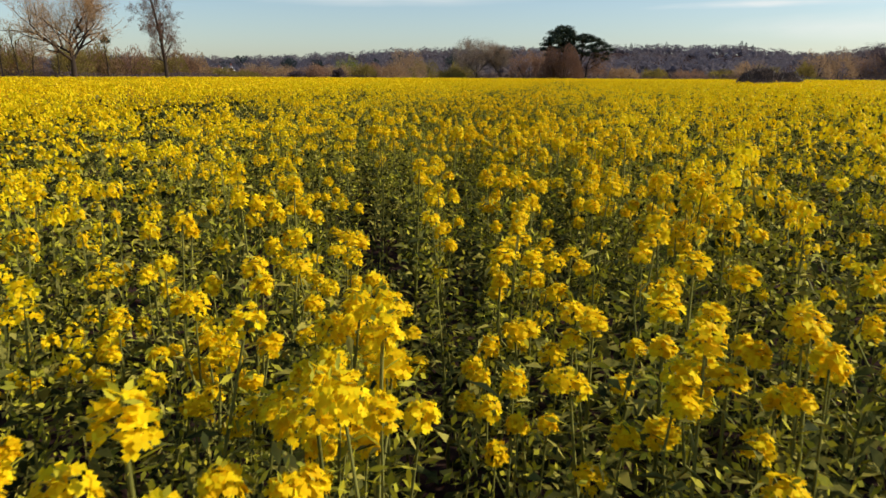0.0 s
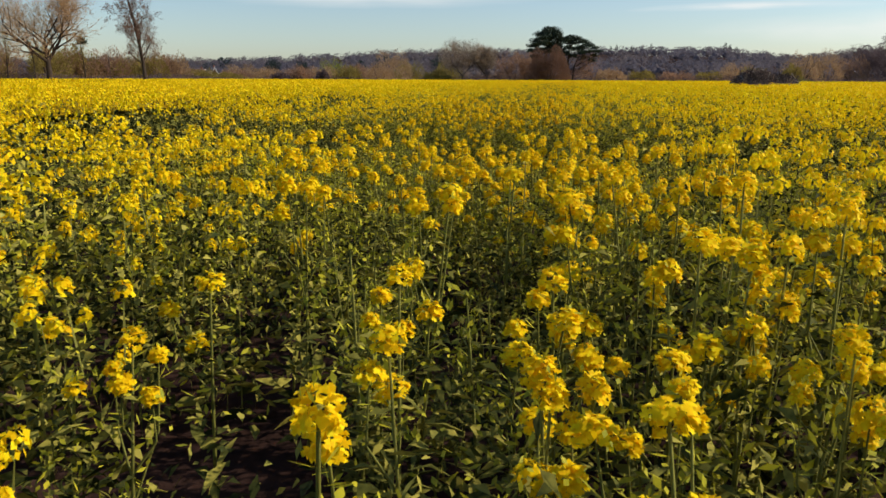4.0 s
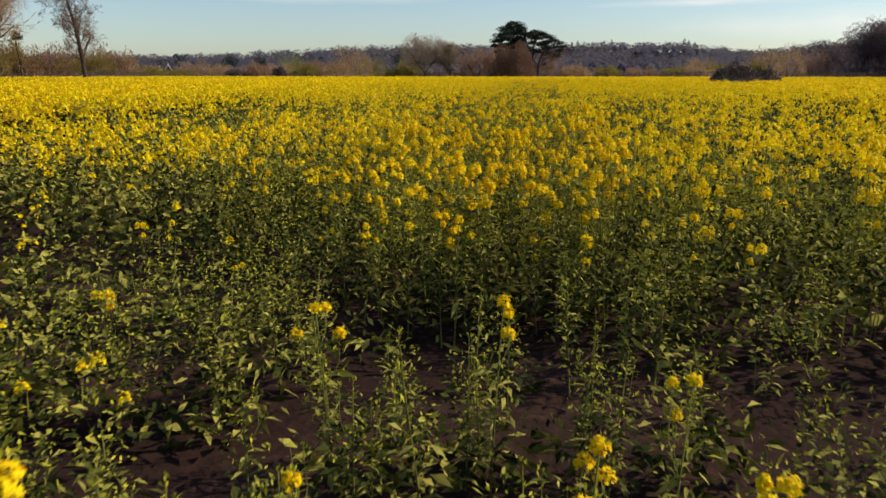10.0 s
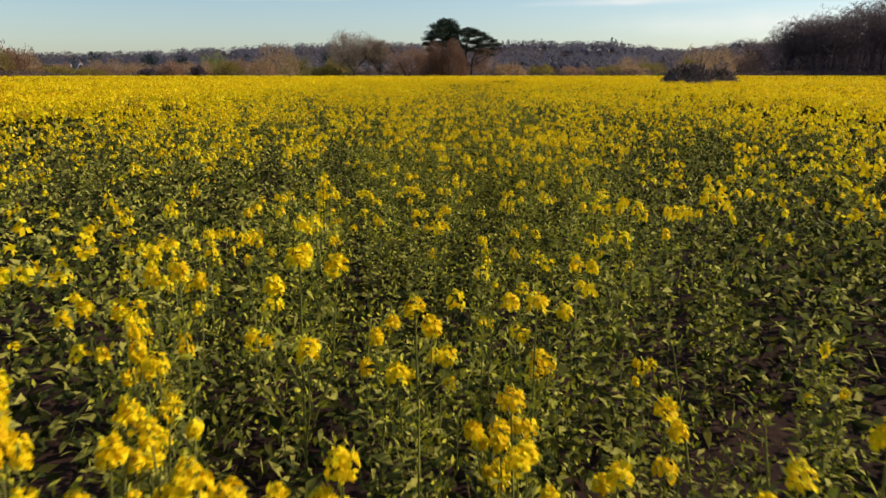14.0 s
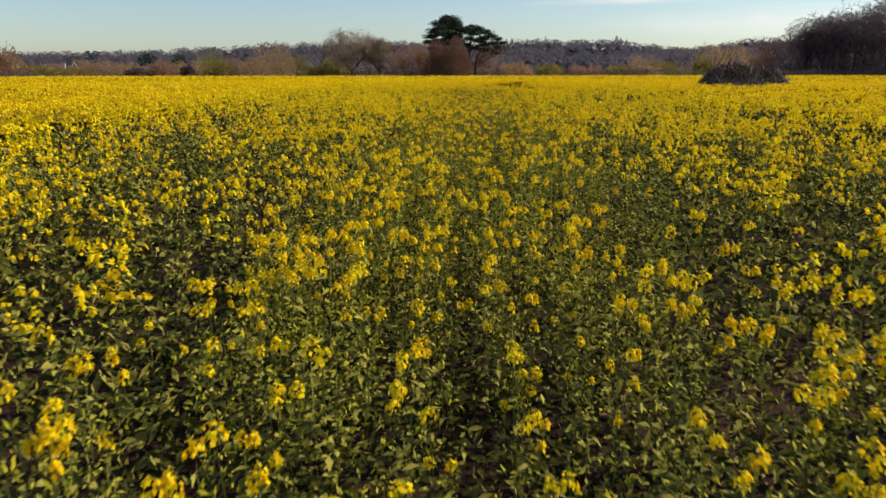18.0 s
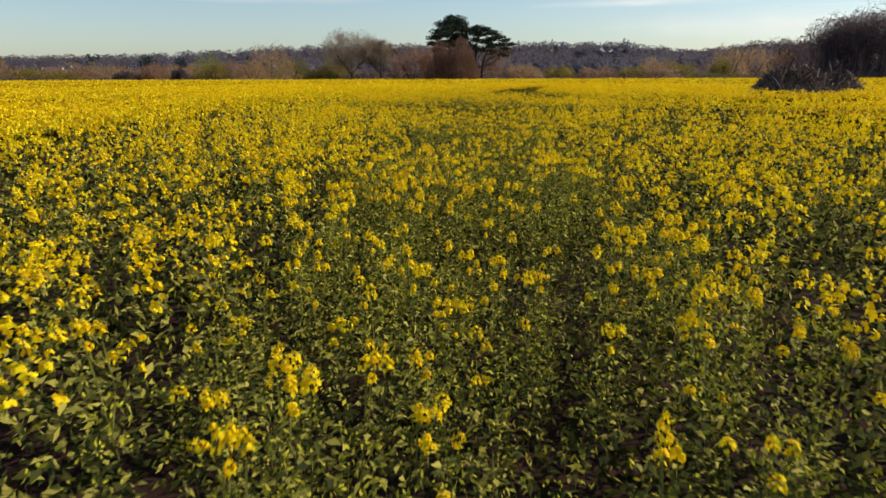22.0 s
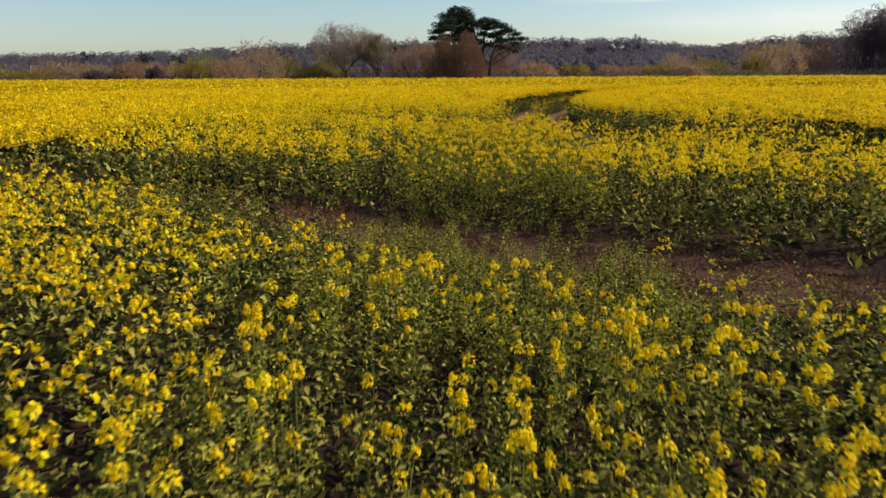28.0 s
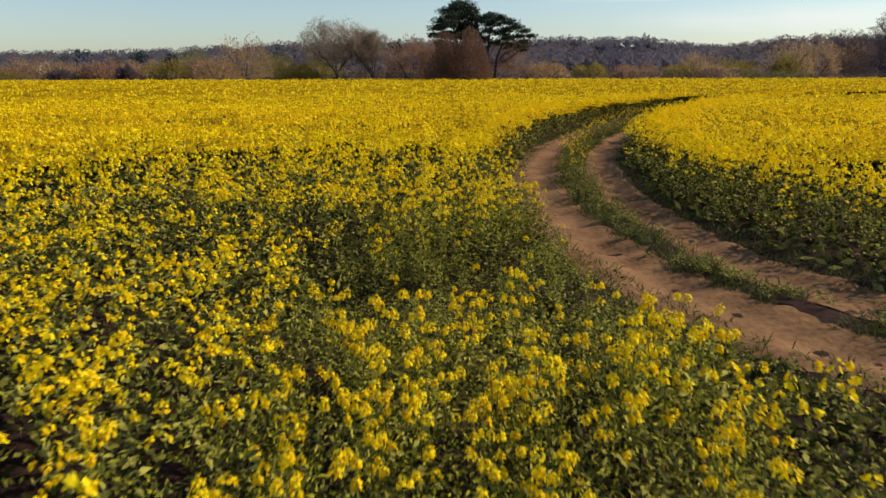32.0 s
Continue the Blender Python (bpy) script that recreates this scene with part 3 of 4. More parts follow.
    return {"stem": stem, "leaf": leaves, "flower_head": crowns, "bud": joined(bud_pieces)}


HEADS = (4, 3, 5, 2, 4, 0, 3, 0)
KINDS = {fine: [rape_plant(50 * fine + n, heads + 3 * (fine > 1 and heads > 0), fine) for n, heads in enumerate(HEADS)] for fine in range(4)}


def sown(rng, box, per_square_metre):
    """Places over a box, one to a jittered cell."""
    x0, x1, y0, y1 = box
    cell = per_square_metre ** -0.5
    xs, ys = np.arange(x0, x1, cell), np.arange(y0, y1, cell)
    x, y = (a.ravel() for a in np.meshgrid(xs, ys))
    return x + rng.uniform(-0.5, 0.5, len(x)) * cell * 1.3, y + rng.uniform(-0.5, 0.5, len(x)) * cell * 1.3


def settle(rng, x, y):
    """Keeps the places that carry a plant: place, kind, turn, width, height and lean of each."""
    many, tall, bloom = growth(x, y)
    keep = rng.random(len(x)) < many
    x, y, tall, bloom = x[keep], y[keep], tall[keep], bloom[keep]
    chance = rng.random(len(x))
    rich, poor = np.array([0, 2, 4, 1, 6]), np.array([5, 7, 5, 7, 3])
    pick = np.where(chance < bloom, rich[rng.integers(0, 5, len(x))], poor[rng.integers(0, 5 - (bloom < 0.3), len(x))])
    height = 1.03 * tall * rng.normal(1, 0.075, len(x)).clip(0.8, 1.12) * np.where((pick == 5) | (pick == 7), 0.86, 1.0)
    place = np.stack([x, y, soil_height(x, y)], 1)
    wide = rng.uniform(0.85, 1.2, len(x)) * np.where((y < 9) | (y > 60), 1.12, 1.0) * np.clip(0.35 + 0.65 * tall, 0.6, 1)
    return place, pick, rng.uniform(0, 2 * math.pi, len(x)), wide, height, rng.normal(0, 0.06, (len(x), 2))


def stand(rng, x, y, fine):
    """Arrays for leaves, heads, stems and buds of all plants at the given places."""
    place, pick, turn, wide, height, lean = settle(rng, x, y)
    out = {"leaves": [], "flower_heads": [], "stems": [], "buds": []}
    for n, kind in enumerate(KINDS[fine]):
        some = pick == n
        args = (place[some], turn[some], wide[some], height[some], lean[some])
        for key, pair in (("leaves", joined(kind["leaf"])), ("flower_heads", joined(kind["flower_head"])), ("stems", kind["stem"]), ("buds", kind["bud"])):
            out[key].append(spread(pair, *args))
    return {key: joined(pieces) for key, pieces in out.items()}


# zones by the distance from the line walked: fineness, inner and outer distance, density
crop_rng = np.random.default_rng(11)
rape_crop = tagged(new("rape_crop"), "flowering oilseed rape crop, yellow heads over blue-green leaves", "crop", kind="stuff")
ZONES = ((0, 0.0, 0.95, (-3, 6, -4, 17), 25), (1, 0.0, 1.5, (-4, 8, 17, 75), 26), (1, 0.95, 2.4, (-4, 5, -4, 17), 25), (2, 1.5, 6.0, (-9, 13, 17, 80), 20), (2, 2.4, 6.0, (-8, 8, -4, 17), 18), (3, 6.0, 15.0, (-18, 22, -4, 90), 16), (3, 15.0, 32.0, (-16, 34, 76, 98), 11))
PARTS = (("flower_heads", PETAL), ("leaves", LEAF), ("stems", STEM), ("buds", BUD))
for fine, inner, outer, box, density in ZONES:
    x, y = sown(crop_rng, box, density)
    away = beside(WALKED, x, y)
    ring = (away >= inner) & (away < outer)
    x, y = x[ring], y[ring]
    if fine == 0:
        # the plants along the flight line stand as things of their own
        single = (np.abs(x - np.interp(y, WALKED[:, 1], WALKED[:, 0])) < 0.95) & (crop_rng.random(len(x)) < 0.29) & (y > 0.2) & (y < 15.5)
        near_places = (x[single][:190], y[single][:190]) if single.sum() > 190 else (x[single], y[single])
        x, y = x[~single], y[~single]
    pieces = stand(crop_rng, x, y, fine)
    for name, material in PARTS:
        if len(pieces[name][0]):
            mesh_part(name, pieces[name], material, rape_crop, kind="stuff")

# low leaves between the stems
low_rng = np.random.default_rng(29)
low_leaves = []
for outer, inner, density, long, wide, box in ((1.5, 0.0, 820, 0.094, 0.33, (-3, 7, -4, 80)), (3.2, 1.5, 480, 0.115, 0.40, (-5, 9, -4, 80)), (7.0, 3.2, 250, 0.150, 0.44, (-9, 12, -4, 82)), (15.0, 7.0, 60, 0.23, 0.42, (-16, 22, -4, 88))):
    x, y = sown(low_rng, box, density)
    away = beside(WALKED, x, y)
    ok = (away < outer) & (away >= inner)
    x, y = x[ok], y[ok]
    many, tall, _ = growth(x, y)
    ok = low_rng.random(len(x)) < np.clip(3.0 * many - 1.25, 0, 1)
    x, y, tall, n = x[ok], y[ok], tall[ok], int(ok.sum())
    up = low_rng.uniform(0.0, 1.0, n)
    at = np.stack([x, y, tall * (0.05 + 0.47 * up)], 1)
    size = long * (1.30 - 0.80 * up) * low_rng.uniform(0.5, 1.35, n)
    v, f = blades(low_rng, at, low_rng.normal(size=(n, 3)) * [1, 1, 0.6] + [0, 0, 0.5], size, wide * size)
    if inner == 0:  # folded along the midrib, with the tip bent down
        v = v.reshape(-1, 4, 3)
        v[:, 2] -= size[:, None] * low_rng.uniform(0.0, 0.35, (n, 1)) * [0, 0, 1]
        rib = (v[:, 0] + v[:, 2]) / 2 + low_rng.uniform(-0.10, 0.16, (n, 1)) * size[:, None] * [0.3, 0.3, 1]
        v = np.concatenate([v, rib[:, None]], 1).reshape(-1, 3)
        k = 5 * np.arange(n)[:, None]
        f = np.concatenate([k + [0, 1, 2, 4], k + [0, 4, 2, 3]])
    low_leaves.append((v, f))
mesh_part("low_leaves", joined(low_leaves), LEAF, rape_crop, kind="stuff")

LABELS = ("tall oilseed rape plant with four yellow flower heads", "oilseed rape plant with three yellow flower heads", "bushy oilseed rape plant with five yellow flower heads",
          "slim oilseed rape plant with two yellow flower heads", "oilseed rape plant with four dense yellow flower heads", "leafy oilseed rape plant in green bud", "oilseed rape plant with a yellow head and two side heads", "leafy green oilseed rape plant not yet in flower")
models = []
for kind, label in zip(KINDS[0], LABELS):
    root = tagged(new("rape_plant"), label, "plant", "rape plants along the flight line")
    mesh_part("stem", kind["stem"], STEM, root)
    for pair in kind["leaf"]:
        mesh_part("leaf", pair, LEAF, root)
    for pair in kind["flower_head"]:
        mesh_part("flower_head", pair, PETAL, root)
    mesh_part("bud", kind["bud"], BUD, root, kind="stuff")
    models.append(root)
placed = {}
for p, n, turn, wide, tall, lean in zip(*settle(crop_rng, *near_places)):
    m = Matrix.LocRotScale(p, Euler((lean[1], lean[0], turn)), (wide, wide, tall))
    if n in placed:
        copy_thing(models[n], m)
    else:
        placed[n] = m
for n, m in placed.items():
    models[n].matrix_basis = m


# the crop farther off: a bumpy sheet of tops with tufts standing out of it
def far_tops(x, y):
    return 0.60 + 0.20 * step(11, 20, beside(WALKED, x, y)) + 0.06 * wander(x, y, 1.9, 8) + 0.05 * wander(x, y, 7, 9) + 0.05 * wander(x, y, 0.9, 10) - sum(0.25 * np.exp(-((beside(line, x, y) / 0.8) ** 2)) for line in TRAMLINES)


sheet = grid(lines((-170, -60, 50), (-60, 60, 150), (60, 118, 34)), lines((-30, 10, 32), (10, 120, 160), (120, 197, 60)), far_tops)
centre = sheet[0][sheet[1]].mean(1)
off = beside(WALKED, centre[:, 0], centre[:, 1])
keep = (off > 11.0) & inside(centre[:, 0], centre[:, 1]) & (beside(TRACK, centre[:, 0], centre[:, 1]) > 2.0) & (beside(SWATH, centre[:, 0], centre[:, 1]) > 1.2)
keep |= (centre[:, 1] < -3.5) & inside(centre[:, 0], centre[:, 1])
smooth(mesh_part("far_tops", (sheet[0], sheet[1][keep]), CANOPY, rape_crop, kind="stuff"))

tuft_rng = np.random.default_rng(5)
tuft_heads, tuft_leaves = [], []
for box, density, size, inner in (((-45, 50, -10, 120), 11.0, 0.68, 13.0), ((-170, 118, 0, 197), 1.0, 1.3, 40.0)):
    x, y = sown(tuft_rng, box, density)
    away = beside(WALKED, x, y)
    ok = (away > inner) & ((away > 31) | (y < 77) | (y > 97) | (x < -15) | (x > 33)) & (tuft_rng.random(len(x)) < growth(x, y)[0])
    if inner < 40:
        ok &= away < 40
    x, y = x[ok], y[ok]
    n = len(x)
    for k in range(6):
        some = np.arange(n) % 6 == k
        v, f = blob(tuft_rng, 2, 0.066 * size)
        v2, f2 = blob(tuft_rng, 1, 0.064 * size)
        pair = joined([(v, f), (v2 + [0.16 * size, 0.10 * size, 0.02], f2)])
        tuft_heads.append(spread(pair, np.stack([x, y, far_tops(x, y) + tuft_rng.uniform(0.06, 0.24, n)], 1)[some], tuft_rng.uniform(0, 6.28, some.sum()), tuft_rng.uniform(0.8, 1.2, some.sum())))
    at = np.stack([x, y, far_tops(x, y) - 0.1], 1)
    at, n = at[::2], len(at[::2])
    tuft_leaves.append(blades(tuft_rng, at, tuft_rng.normal(size=(n, 3)) + [0, 0, 0.6], 0.16 * size, 0.06 * size))
mesh_part("far_heads", joined(tuft_heads), PETAL, rape_crop, kind="stuff")
mesh_part("far_leaves", joined(tuft_leaves), LEAF, rape_crop, kind="stuff")

# stand edges along the track, seen from the side, and grass between the ruts
edge_rng = np.random.default_rng(21)
x, y = sown(edge_rng, (4, 40, 66, 112), 26)
off, away = beside(TRACK, x, y), beside(WALKED, x, y)
edge = (off > 1.25) & (off < 3.2) & (away > 6.0)
pieces = stand(edge_rng, x[edge], y[edge], 2)
for name, material in PARTS[:3]:
    mesh_part(name, pieces[name], material, rape_crop, kind="stuff")

x, y = sown(edge_rng, (4, 26, 66, 100), 38)
strip = beside(TRACK, x, y) + 0.06 * wander(x, y, 0.8, 19)
ok = (strip < 0.36) & (edge_rng.random(len(x)) < 0.35 + 0.55 * step(73, 77, y) + 0.5 * wander(x, y, 1.6, 20))
x, y, n = x[ok], y[ok], int(ok.sum())
place, low = np.stack([x, y, soil_height(x, y)], 1), 0.22 + 0.24 * step(74, 80, y) * edge_rng.uniform(0.5, 1.3, n)
pick = np.where((edge_rng.random(n) < 0.30 * step(77, 81, y)), 3, np.where(edge_rng.random(n) < 0.5, 5, 7))
for name, key, material in (("flower_heads", "flower_head", PETAL), ("leaves", "leaf", LEAF)):
    pieces = [spread(joined(KINDS[1][k][key]), place[pick == k], edge_rng.uniform(0, 6.28, (pick == k).sum()), 0.8 + 0 * low[pick == k], low[pick == k] * (1.5 if k == 3 else 1)) for k in (3, 5, 7)]
    mesh_part(name, joined(pieces), material, rape_crop, kind="stuff")

x, y = sown(edge_rng, (4, 32, 64, 106), 70)
off = beside(TRACK, x, y)
ok = ((off < 0.34 + 0.10 * wander(x, y, 1.1, 12)) & (wander(x, y, 2.5, 13) > -0.75)) | ((off > 1.15) & (off < 3.6) & (edge_rng.random(len(x)) < 0.6) & ((off < 1.9) | (y < 70.5)))
x, y, off, n = x[ok], y[ok], off[ok], int(ok.sum())
at = np.stack([x, y, soil_height(x, y)], 1)
verge = []
for k in range(9):
    verge.append(blades(edge_rng, at + edge_rng.normal(0, 0.06, (n, 3)) * [1, 1, 0], edge_rng.normal(size=(n, 3)) * [1, 1, 0.3] + [0, 0, 1.2], edge_rng.uniform(0.05, 0.17, n) * np.where(off < 0.5, 1.2, 1.0), 0.013))
tagged(mesh_part("grass", joined(verge), GRASS), "rough green grass and weeds between the wheel ruts", "grass", kind="stuff")

# dry broken stalks lying and standing in the bare strip
x, y = sown(edge_rng, (-7, 9, 52, 66), 60)
ok = (beside(SWATH, x, y) < 1.3) & (edge_rng.random(len(x)) < 0.48 + 0.75 * wander(x, y, 1.1, 14))
x, y, n = x[ok], y[ok], int(ok.sum())
at = np.stack([x, y, soil_height(x, y)], 1)
stalks = [blades(edge_rng, at + edge_rng.normal(0, 0.05, (n, 3)) * [1, 1, 0], edge_rng.normal(size=(n, 3)) * [0.8, 0.8, 0.3] + [0, 0, 1.0], edge_rng.uniform(0.05, 0.22, n), 0.009) for k in range(12)]
tagged(mesh_part("dry_stubble", joined(stalks), DRY), "dry brown broken stalks on the bare soil", "stubble", kind="stuff")


# ---- trees ----
def branching(rng, height, trunk, spread_angle, levels=4, split=(2, 4), first=0.3, upright=0.3, ratio=0.6, thin=0.55, knots=6, reach=1.0, cone=0.0):
    """Branches of a bare tree as rows of start, end, two radii, level and limb. reach: length of the main limbs against the trunk;
    cone: how much shorter they grow towards the top."""
    rows, limbs = [], [0]

    def grow(at, way, length, radius, level, limb=0):
        bends = knots if level == 0 else 4 if level < 3 else 2
        p, w = np.array(at, float), np.array(way, float)
        for k in range(bends):
            w = w + rng.normal(0, 0.018 if level == 0 else 0.12, 3) + [0, 0, 0.05 * upright * (level > 0)]
            w /= np.linalg.norm(w)
            q = p + w * length / bends
            r0, r1 = radius * (1 - 0.65 * k / bends), radius * (1 - 0.65 * (k + 1) / bends)
            rows.append((*p, *q, r0, r1, level, limb))
            along = (k + 1) / bends
            if level < levels and (level > 0 or along >= first):
                for _ in range(rng.integers(*split) + (k == bends - 1)):
                    a, tilt = (2.4 * limbs[0] + rng.uniform(-0.4, 0.4) if level == 0 else rng.uniform(0, 2 * math.pi)), radians(spread_angle) * rng.uniform(0.6, 1.25)
                    side = np.cross(w, (math.cos(a), math.sin(a), 0.3))
                    side /= np.linalg.norm(side) + 1e-9
                    turn = w * math.cos(tilt) + side * math.sin(tilt) + [0, 0, upright * 0.4]
                    limbs[0] += level == 0
                    size = reach * (1 - cone * along) if level == 0 else ratio
                    grow(q, turn / np.linalg.norm(turn), length * size * rng.uniform(0.7, 1.1), r1 * thin * rng.uniform(0.8, 1.15), level + 1, limbs[0] if level == 0 else limb)
            p = q

    grow((0, 0, 0), (rng.normal(0, 0.03), rng.normal(0, 0.03), 1), height, trunk, 0)
    return np.array(rows)


def round_off(rows, half, tall_half, middle):
    """Draws branches that reach out of a rounded crown back into it: its half width, half height and middle."""
    for k in (0, 3):
        out = np.sqrt((rows[:, k] / half) ** 2 + (rows[:, k + 1] / half) ** 2 + ((rows[:, k + 2] - middle).clip(0) / tall_half) ** 2)
        pull = np.where(out > 0.8, (0.8 + 0.30 * (1 - np.exp(-(out - 0.8) / 0.30))) / out.clip(0.01), 1.0)
        rows[:, k] *= pull
        rows[:, k + 1] *= pull
        rows[:, k + 2] = np.where(rows[:, k + 2] > middle, middle + (rows[:, k + 2] - middle) * pull, rows[:, k + 2])


def bare_tree(name, label, at, seed, height, trunk, spread_angle, twig=TWIG, tall=1.0, wide=0.0, fine=0.016, haze=0, crown=(), **how):
    """A leafless tree: trunk, each limb, and the twigs together. crown: half width, half height and middle of a rounded crown."""
    rng = np.random.default_rng(seed)
    rows = branching(rng, height, trunk, spread_angle, **how)
    level = rows[:, 8]
    scale = tall / rows[:, 5].max()
    rows[:, :6] *= scale
    if wide:
        rows[:, [0, 1, 3, 4]] *= wide / 2 / np.quantile(np.hypot(rows[:, 3], rows[:, 4]), 0.97)
    if crown:
        round_off(rows, *crown)
    root = tagged(new(name), label, "tree")
    root.location = at

    def add(part_name, r, sides, material, kind=""):
        mesh_part(part_name, tubes(r[:, :3], r[:, 3:6], r[:, 6].clip(fine), r[:, 7].clip(fine), sides), material, root, kind=kind)

    add("trunk", rows[level == 0], 8, BARK)
    for limb in range(1, int(rows[:, 9].max()) + 1):
        add("limb", rows[(rows[:, 9] == limb) & (level > 0) & (level < 3)], 5, BARK)
    r = rows[level >= 3]
    way = r[:, 3:6] - r[:, :3]
    spray = [blades(rng, r[:, :3], way, np.linalg.norm(way, axis=1) * 1.1, 4.0 * r[:, 6].clip(fine))]
    for k in range(haze):  # the finest twigs
        side = way / (np.linalg.norm(way, axis=1, keepdims=True) + 1e-9) + rng.normal(0, 0.5, way.shape) + [0, 0, 0.25]
        spray.append(blades(rng, r[:, :3] + way * rng.uniform(0.2, 1.0, (len(r), 1)), side, rng.uniform(0.5, 1.3, len(r)), 1.5 * fine))
    mesh_part("twig_mass", joined(spray), twig, root, kind="stuff")
    return root


def dome(rng, n, wide, high, hollow=0.35):
    """Places in a rounded crown that stands on the ground, thicker towards its skin."""
    p = rng.normal(size=(n, 3))
    p /= (np.abs(p) ** 2.7).sum(1, keepdims=True) ** (1 / 2.7)
    p *= rng.uniform(hollow, 1, (n, 1)) ** 0.5
    p[:, 2] = np.abs(p[:, 2])
    lumps = 1 + 0.16 * np.sin(3.1 * np.arctan2(p[:, 1], p[:, 0]) + rng.uniform(0, 6)) + 0.10 * np.sin(7 * p[:, 0] + 5 * p[:, 2] + rng.uniform(0, 6))
    return p * [wide / 2, wide / 2, high] * lumps[:, None]


def shrub_parts(seed, wide, high, n, long, thick):
    """Stems and a dense crown of upright twigs."""
    rng = np.random.default_rng(seed)
    p = dome(rng, n, wide, high * 0.93)
    ways = p / [wide / 2, wide / 2, high] * [1, 1, 0.7] + [0, 0, 0.55] + 0.35 * rng.normal(size=p.shape)
    twigs = blades(rng, p - 0.4 * long * ways, ways, long * rng.uniform(0.6, 1.3, n), thick, 1.2)
    k = 4
    a = rng.uniform(0, 2 * math.pi, k)
    tip = np.stack([np.cos(a) * wide * 0.32, np.sin(a) * wide * 0.32, high * rng.uniform(0.55, 0.85, k)], 1)
    foot = np.stack([np.cos(a) * 0.25, np.sin(a) * 0.25, 0 * a], 1)
    return [tubes([f], [t], [0.09 + high * 0.008], [0.03], 5) for f, t in zip(foot, tip)], twigs


def shrub(name, label, at, seed, wide, high, material, n=2600, long=0.9, thick=0.07, category="shrub"):
    stems, twigs = shrub_parts(seed, wide, high, n, long, thick)
    root = tagged(new(name), label, category)
    root.location = at
    for stem in stems:
        mesh_part("stem", stem, BARK, root)
    mesh_part("crown", twigs, material, root, kind="stuff")
    return root


def stand_on(x, y):
    return (x, y, float(hill(np.array(x), np.array(y))))


# the two tall bare trees in the hedge
bare_tree("bare_tree", "large spreading leafless tree with a forked trunk", (-91.2, 137.8, 0), 4, 8.5, 0.66, 50, tall=21.0, wide=25, haze=2, fine=0.017, levels=4, split=(2, 3), upright=0.30, ratio=0.55, thin=0.66, first=0.5, knots=6, reach=1.15)
bare_tree("bare_tree", "tall narrow leafless tree with short side limbs", (-65.4, 126.0, 0), 9, 17.0, 0.38, 58, TWIG_SHADE, tall=19.0, wide=10.0, levels=4, split=(2, 3), upright=0.22, ratio=0.50, thin=0.42, first=0.22, knots=13, reach=0.30, cone=0.45)
# the round bare tree in the far hedge, of several stems
bare_tree("bare_tree", "round-crowned pale leafless tree in the far hedge", (-15.2, 200.5, 0), 12, 2.0, 0.30, 44, TWIG_GREY, fine=0.018, haze=1, tall=14.0, wide=20.0, crown=(7.0, 7.6, 4.6), levels=4, split=(2, 4), upright=0.32, ratio=0.58, thin=0.70, first=0.5, knots=3, reach=3.4)
bare_tree("bare_tree", "smaller leafless tree with many upright stems", (-8.6, 201.0, 0), 15, 1.6, 0.26, 34, TWIG_GREY, haze=2, fine=0.020, tall=10.5, wide=13.0, crown=(5.0, 5.6, 4.0), levels=4, split=(2, 3), upright=0.7, ratio=0.55, thin=0.72, first=0.5, knots=3, reach=4.5)

# the leaning pair of pines
pine_rng = np.random.default_rng(8)
pine = tagged(new("pine_tree"), "dark green pine with flat spreading layers and a leaning trunk", "tree")
pine.location = (6.5, 198.0, 0)
# boughs: x, y, z, width and height of the needles on each
PADS = ((1.0, 0.0, 13.4, 4.2, 1.5), (-0.6, 0.5, 12.5, 3.8, 1.2), (2.6, -0.5, 12.4, 3.6, 1.2), (0.6, -1.0, 11.6, 5.4, 1.3), (-1.8, 0.6, 11.0, 3.4, 1.0), (3.4, 0.4, 11.2, 3.2, 1.1), (-0.4, -1.2, 10.2, 5.6, 1.3), (-2.8, 0.2, 9.6, 3.0, 0.9),
        (2.4, 1.0, 9.8, 4.6, 1.3), (-3.6, 0.0, 8.4, 2.2, 0.7), (-1.4, 0.8, 8.5, 3.6, 1.1), (1.4, -0.8, 8.2, 5.2, 1.5), (-2.2, 0.4, 7.0, 2.6, 0.9), (3.6, 0.3, 8.4, 3.0, 1.2), (-1.5, 0.0, 5.6, 2.4, 1.0),
        (6.4, 0.0, 11.6, 3.4, 1.0), (8.0, 0.6, 11.3, 3.0, 0.9), (5.2, -0.4, 10.7, 2.8, 0.8), (9.6, -0.3, 10.6, 3.0, 0.9), (7.0, 0.8, 10.4, 3.6, 0.9), (11.0, 0.3, 9.8, 2.8, 0.8), (12.4, -0.2, 9.1, 2.6, 0.7), (13.7, 0.2, 8.3, 2.0, 0.6),
        (9.2, 0.4, 9.3, 2.6, 0.8), (11.6, -0.6, 8.2, 2.2, 0.6), (6.0, 0.4, 9.2, 2.4, 0.9), (5.4, -0.5, 7.6, 2.2, 1.0), (12.6, 0.5, 7.2, 2.0, 0.7), (10.0, 0.0, 6.6, 2.0, 0.8), (9.4, -0.6, 7.9, 2.6, 0.9), (8.2, 0.5, 8.8, 2.8, 0.9), (12.0, 0.0, 6.0, 2.2, 0.9), (7.4, 0.0, 7.0, 2.0, 0.9))
for p0, p1, p2, r in (((0.5, 0, 0), (0.3, 0, 5), (0.4, 0, 12.5), 0.42), ((6.2, 0.3, 0), (5.9, 0, 5), (6.6, 0, 11), 0.32), ((7.2, 0.2, 0), (7.6, 0.1, 4.5), (9.4, 0, 9.0), 0.24)):
    mesh_part("trunk", tubes([p0, p1], [p1, p2], [r, r * 0.8], [r * 0.8, r * 0.3], 8), BARK, pine)
for x, y, z, *_ in PADS:
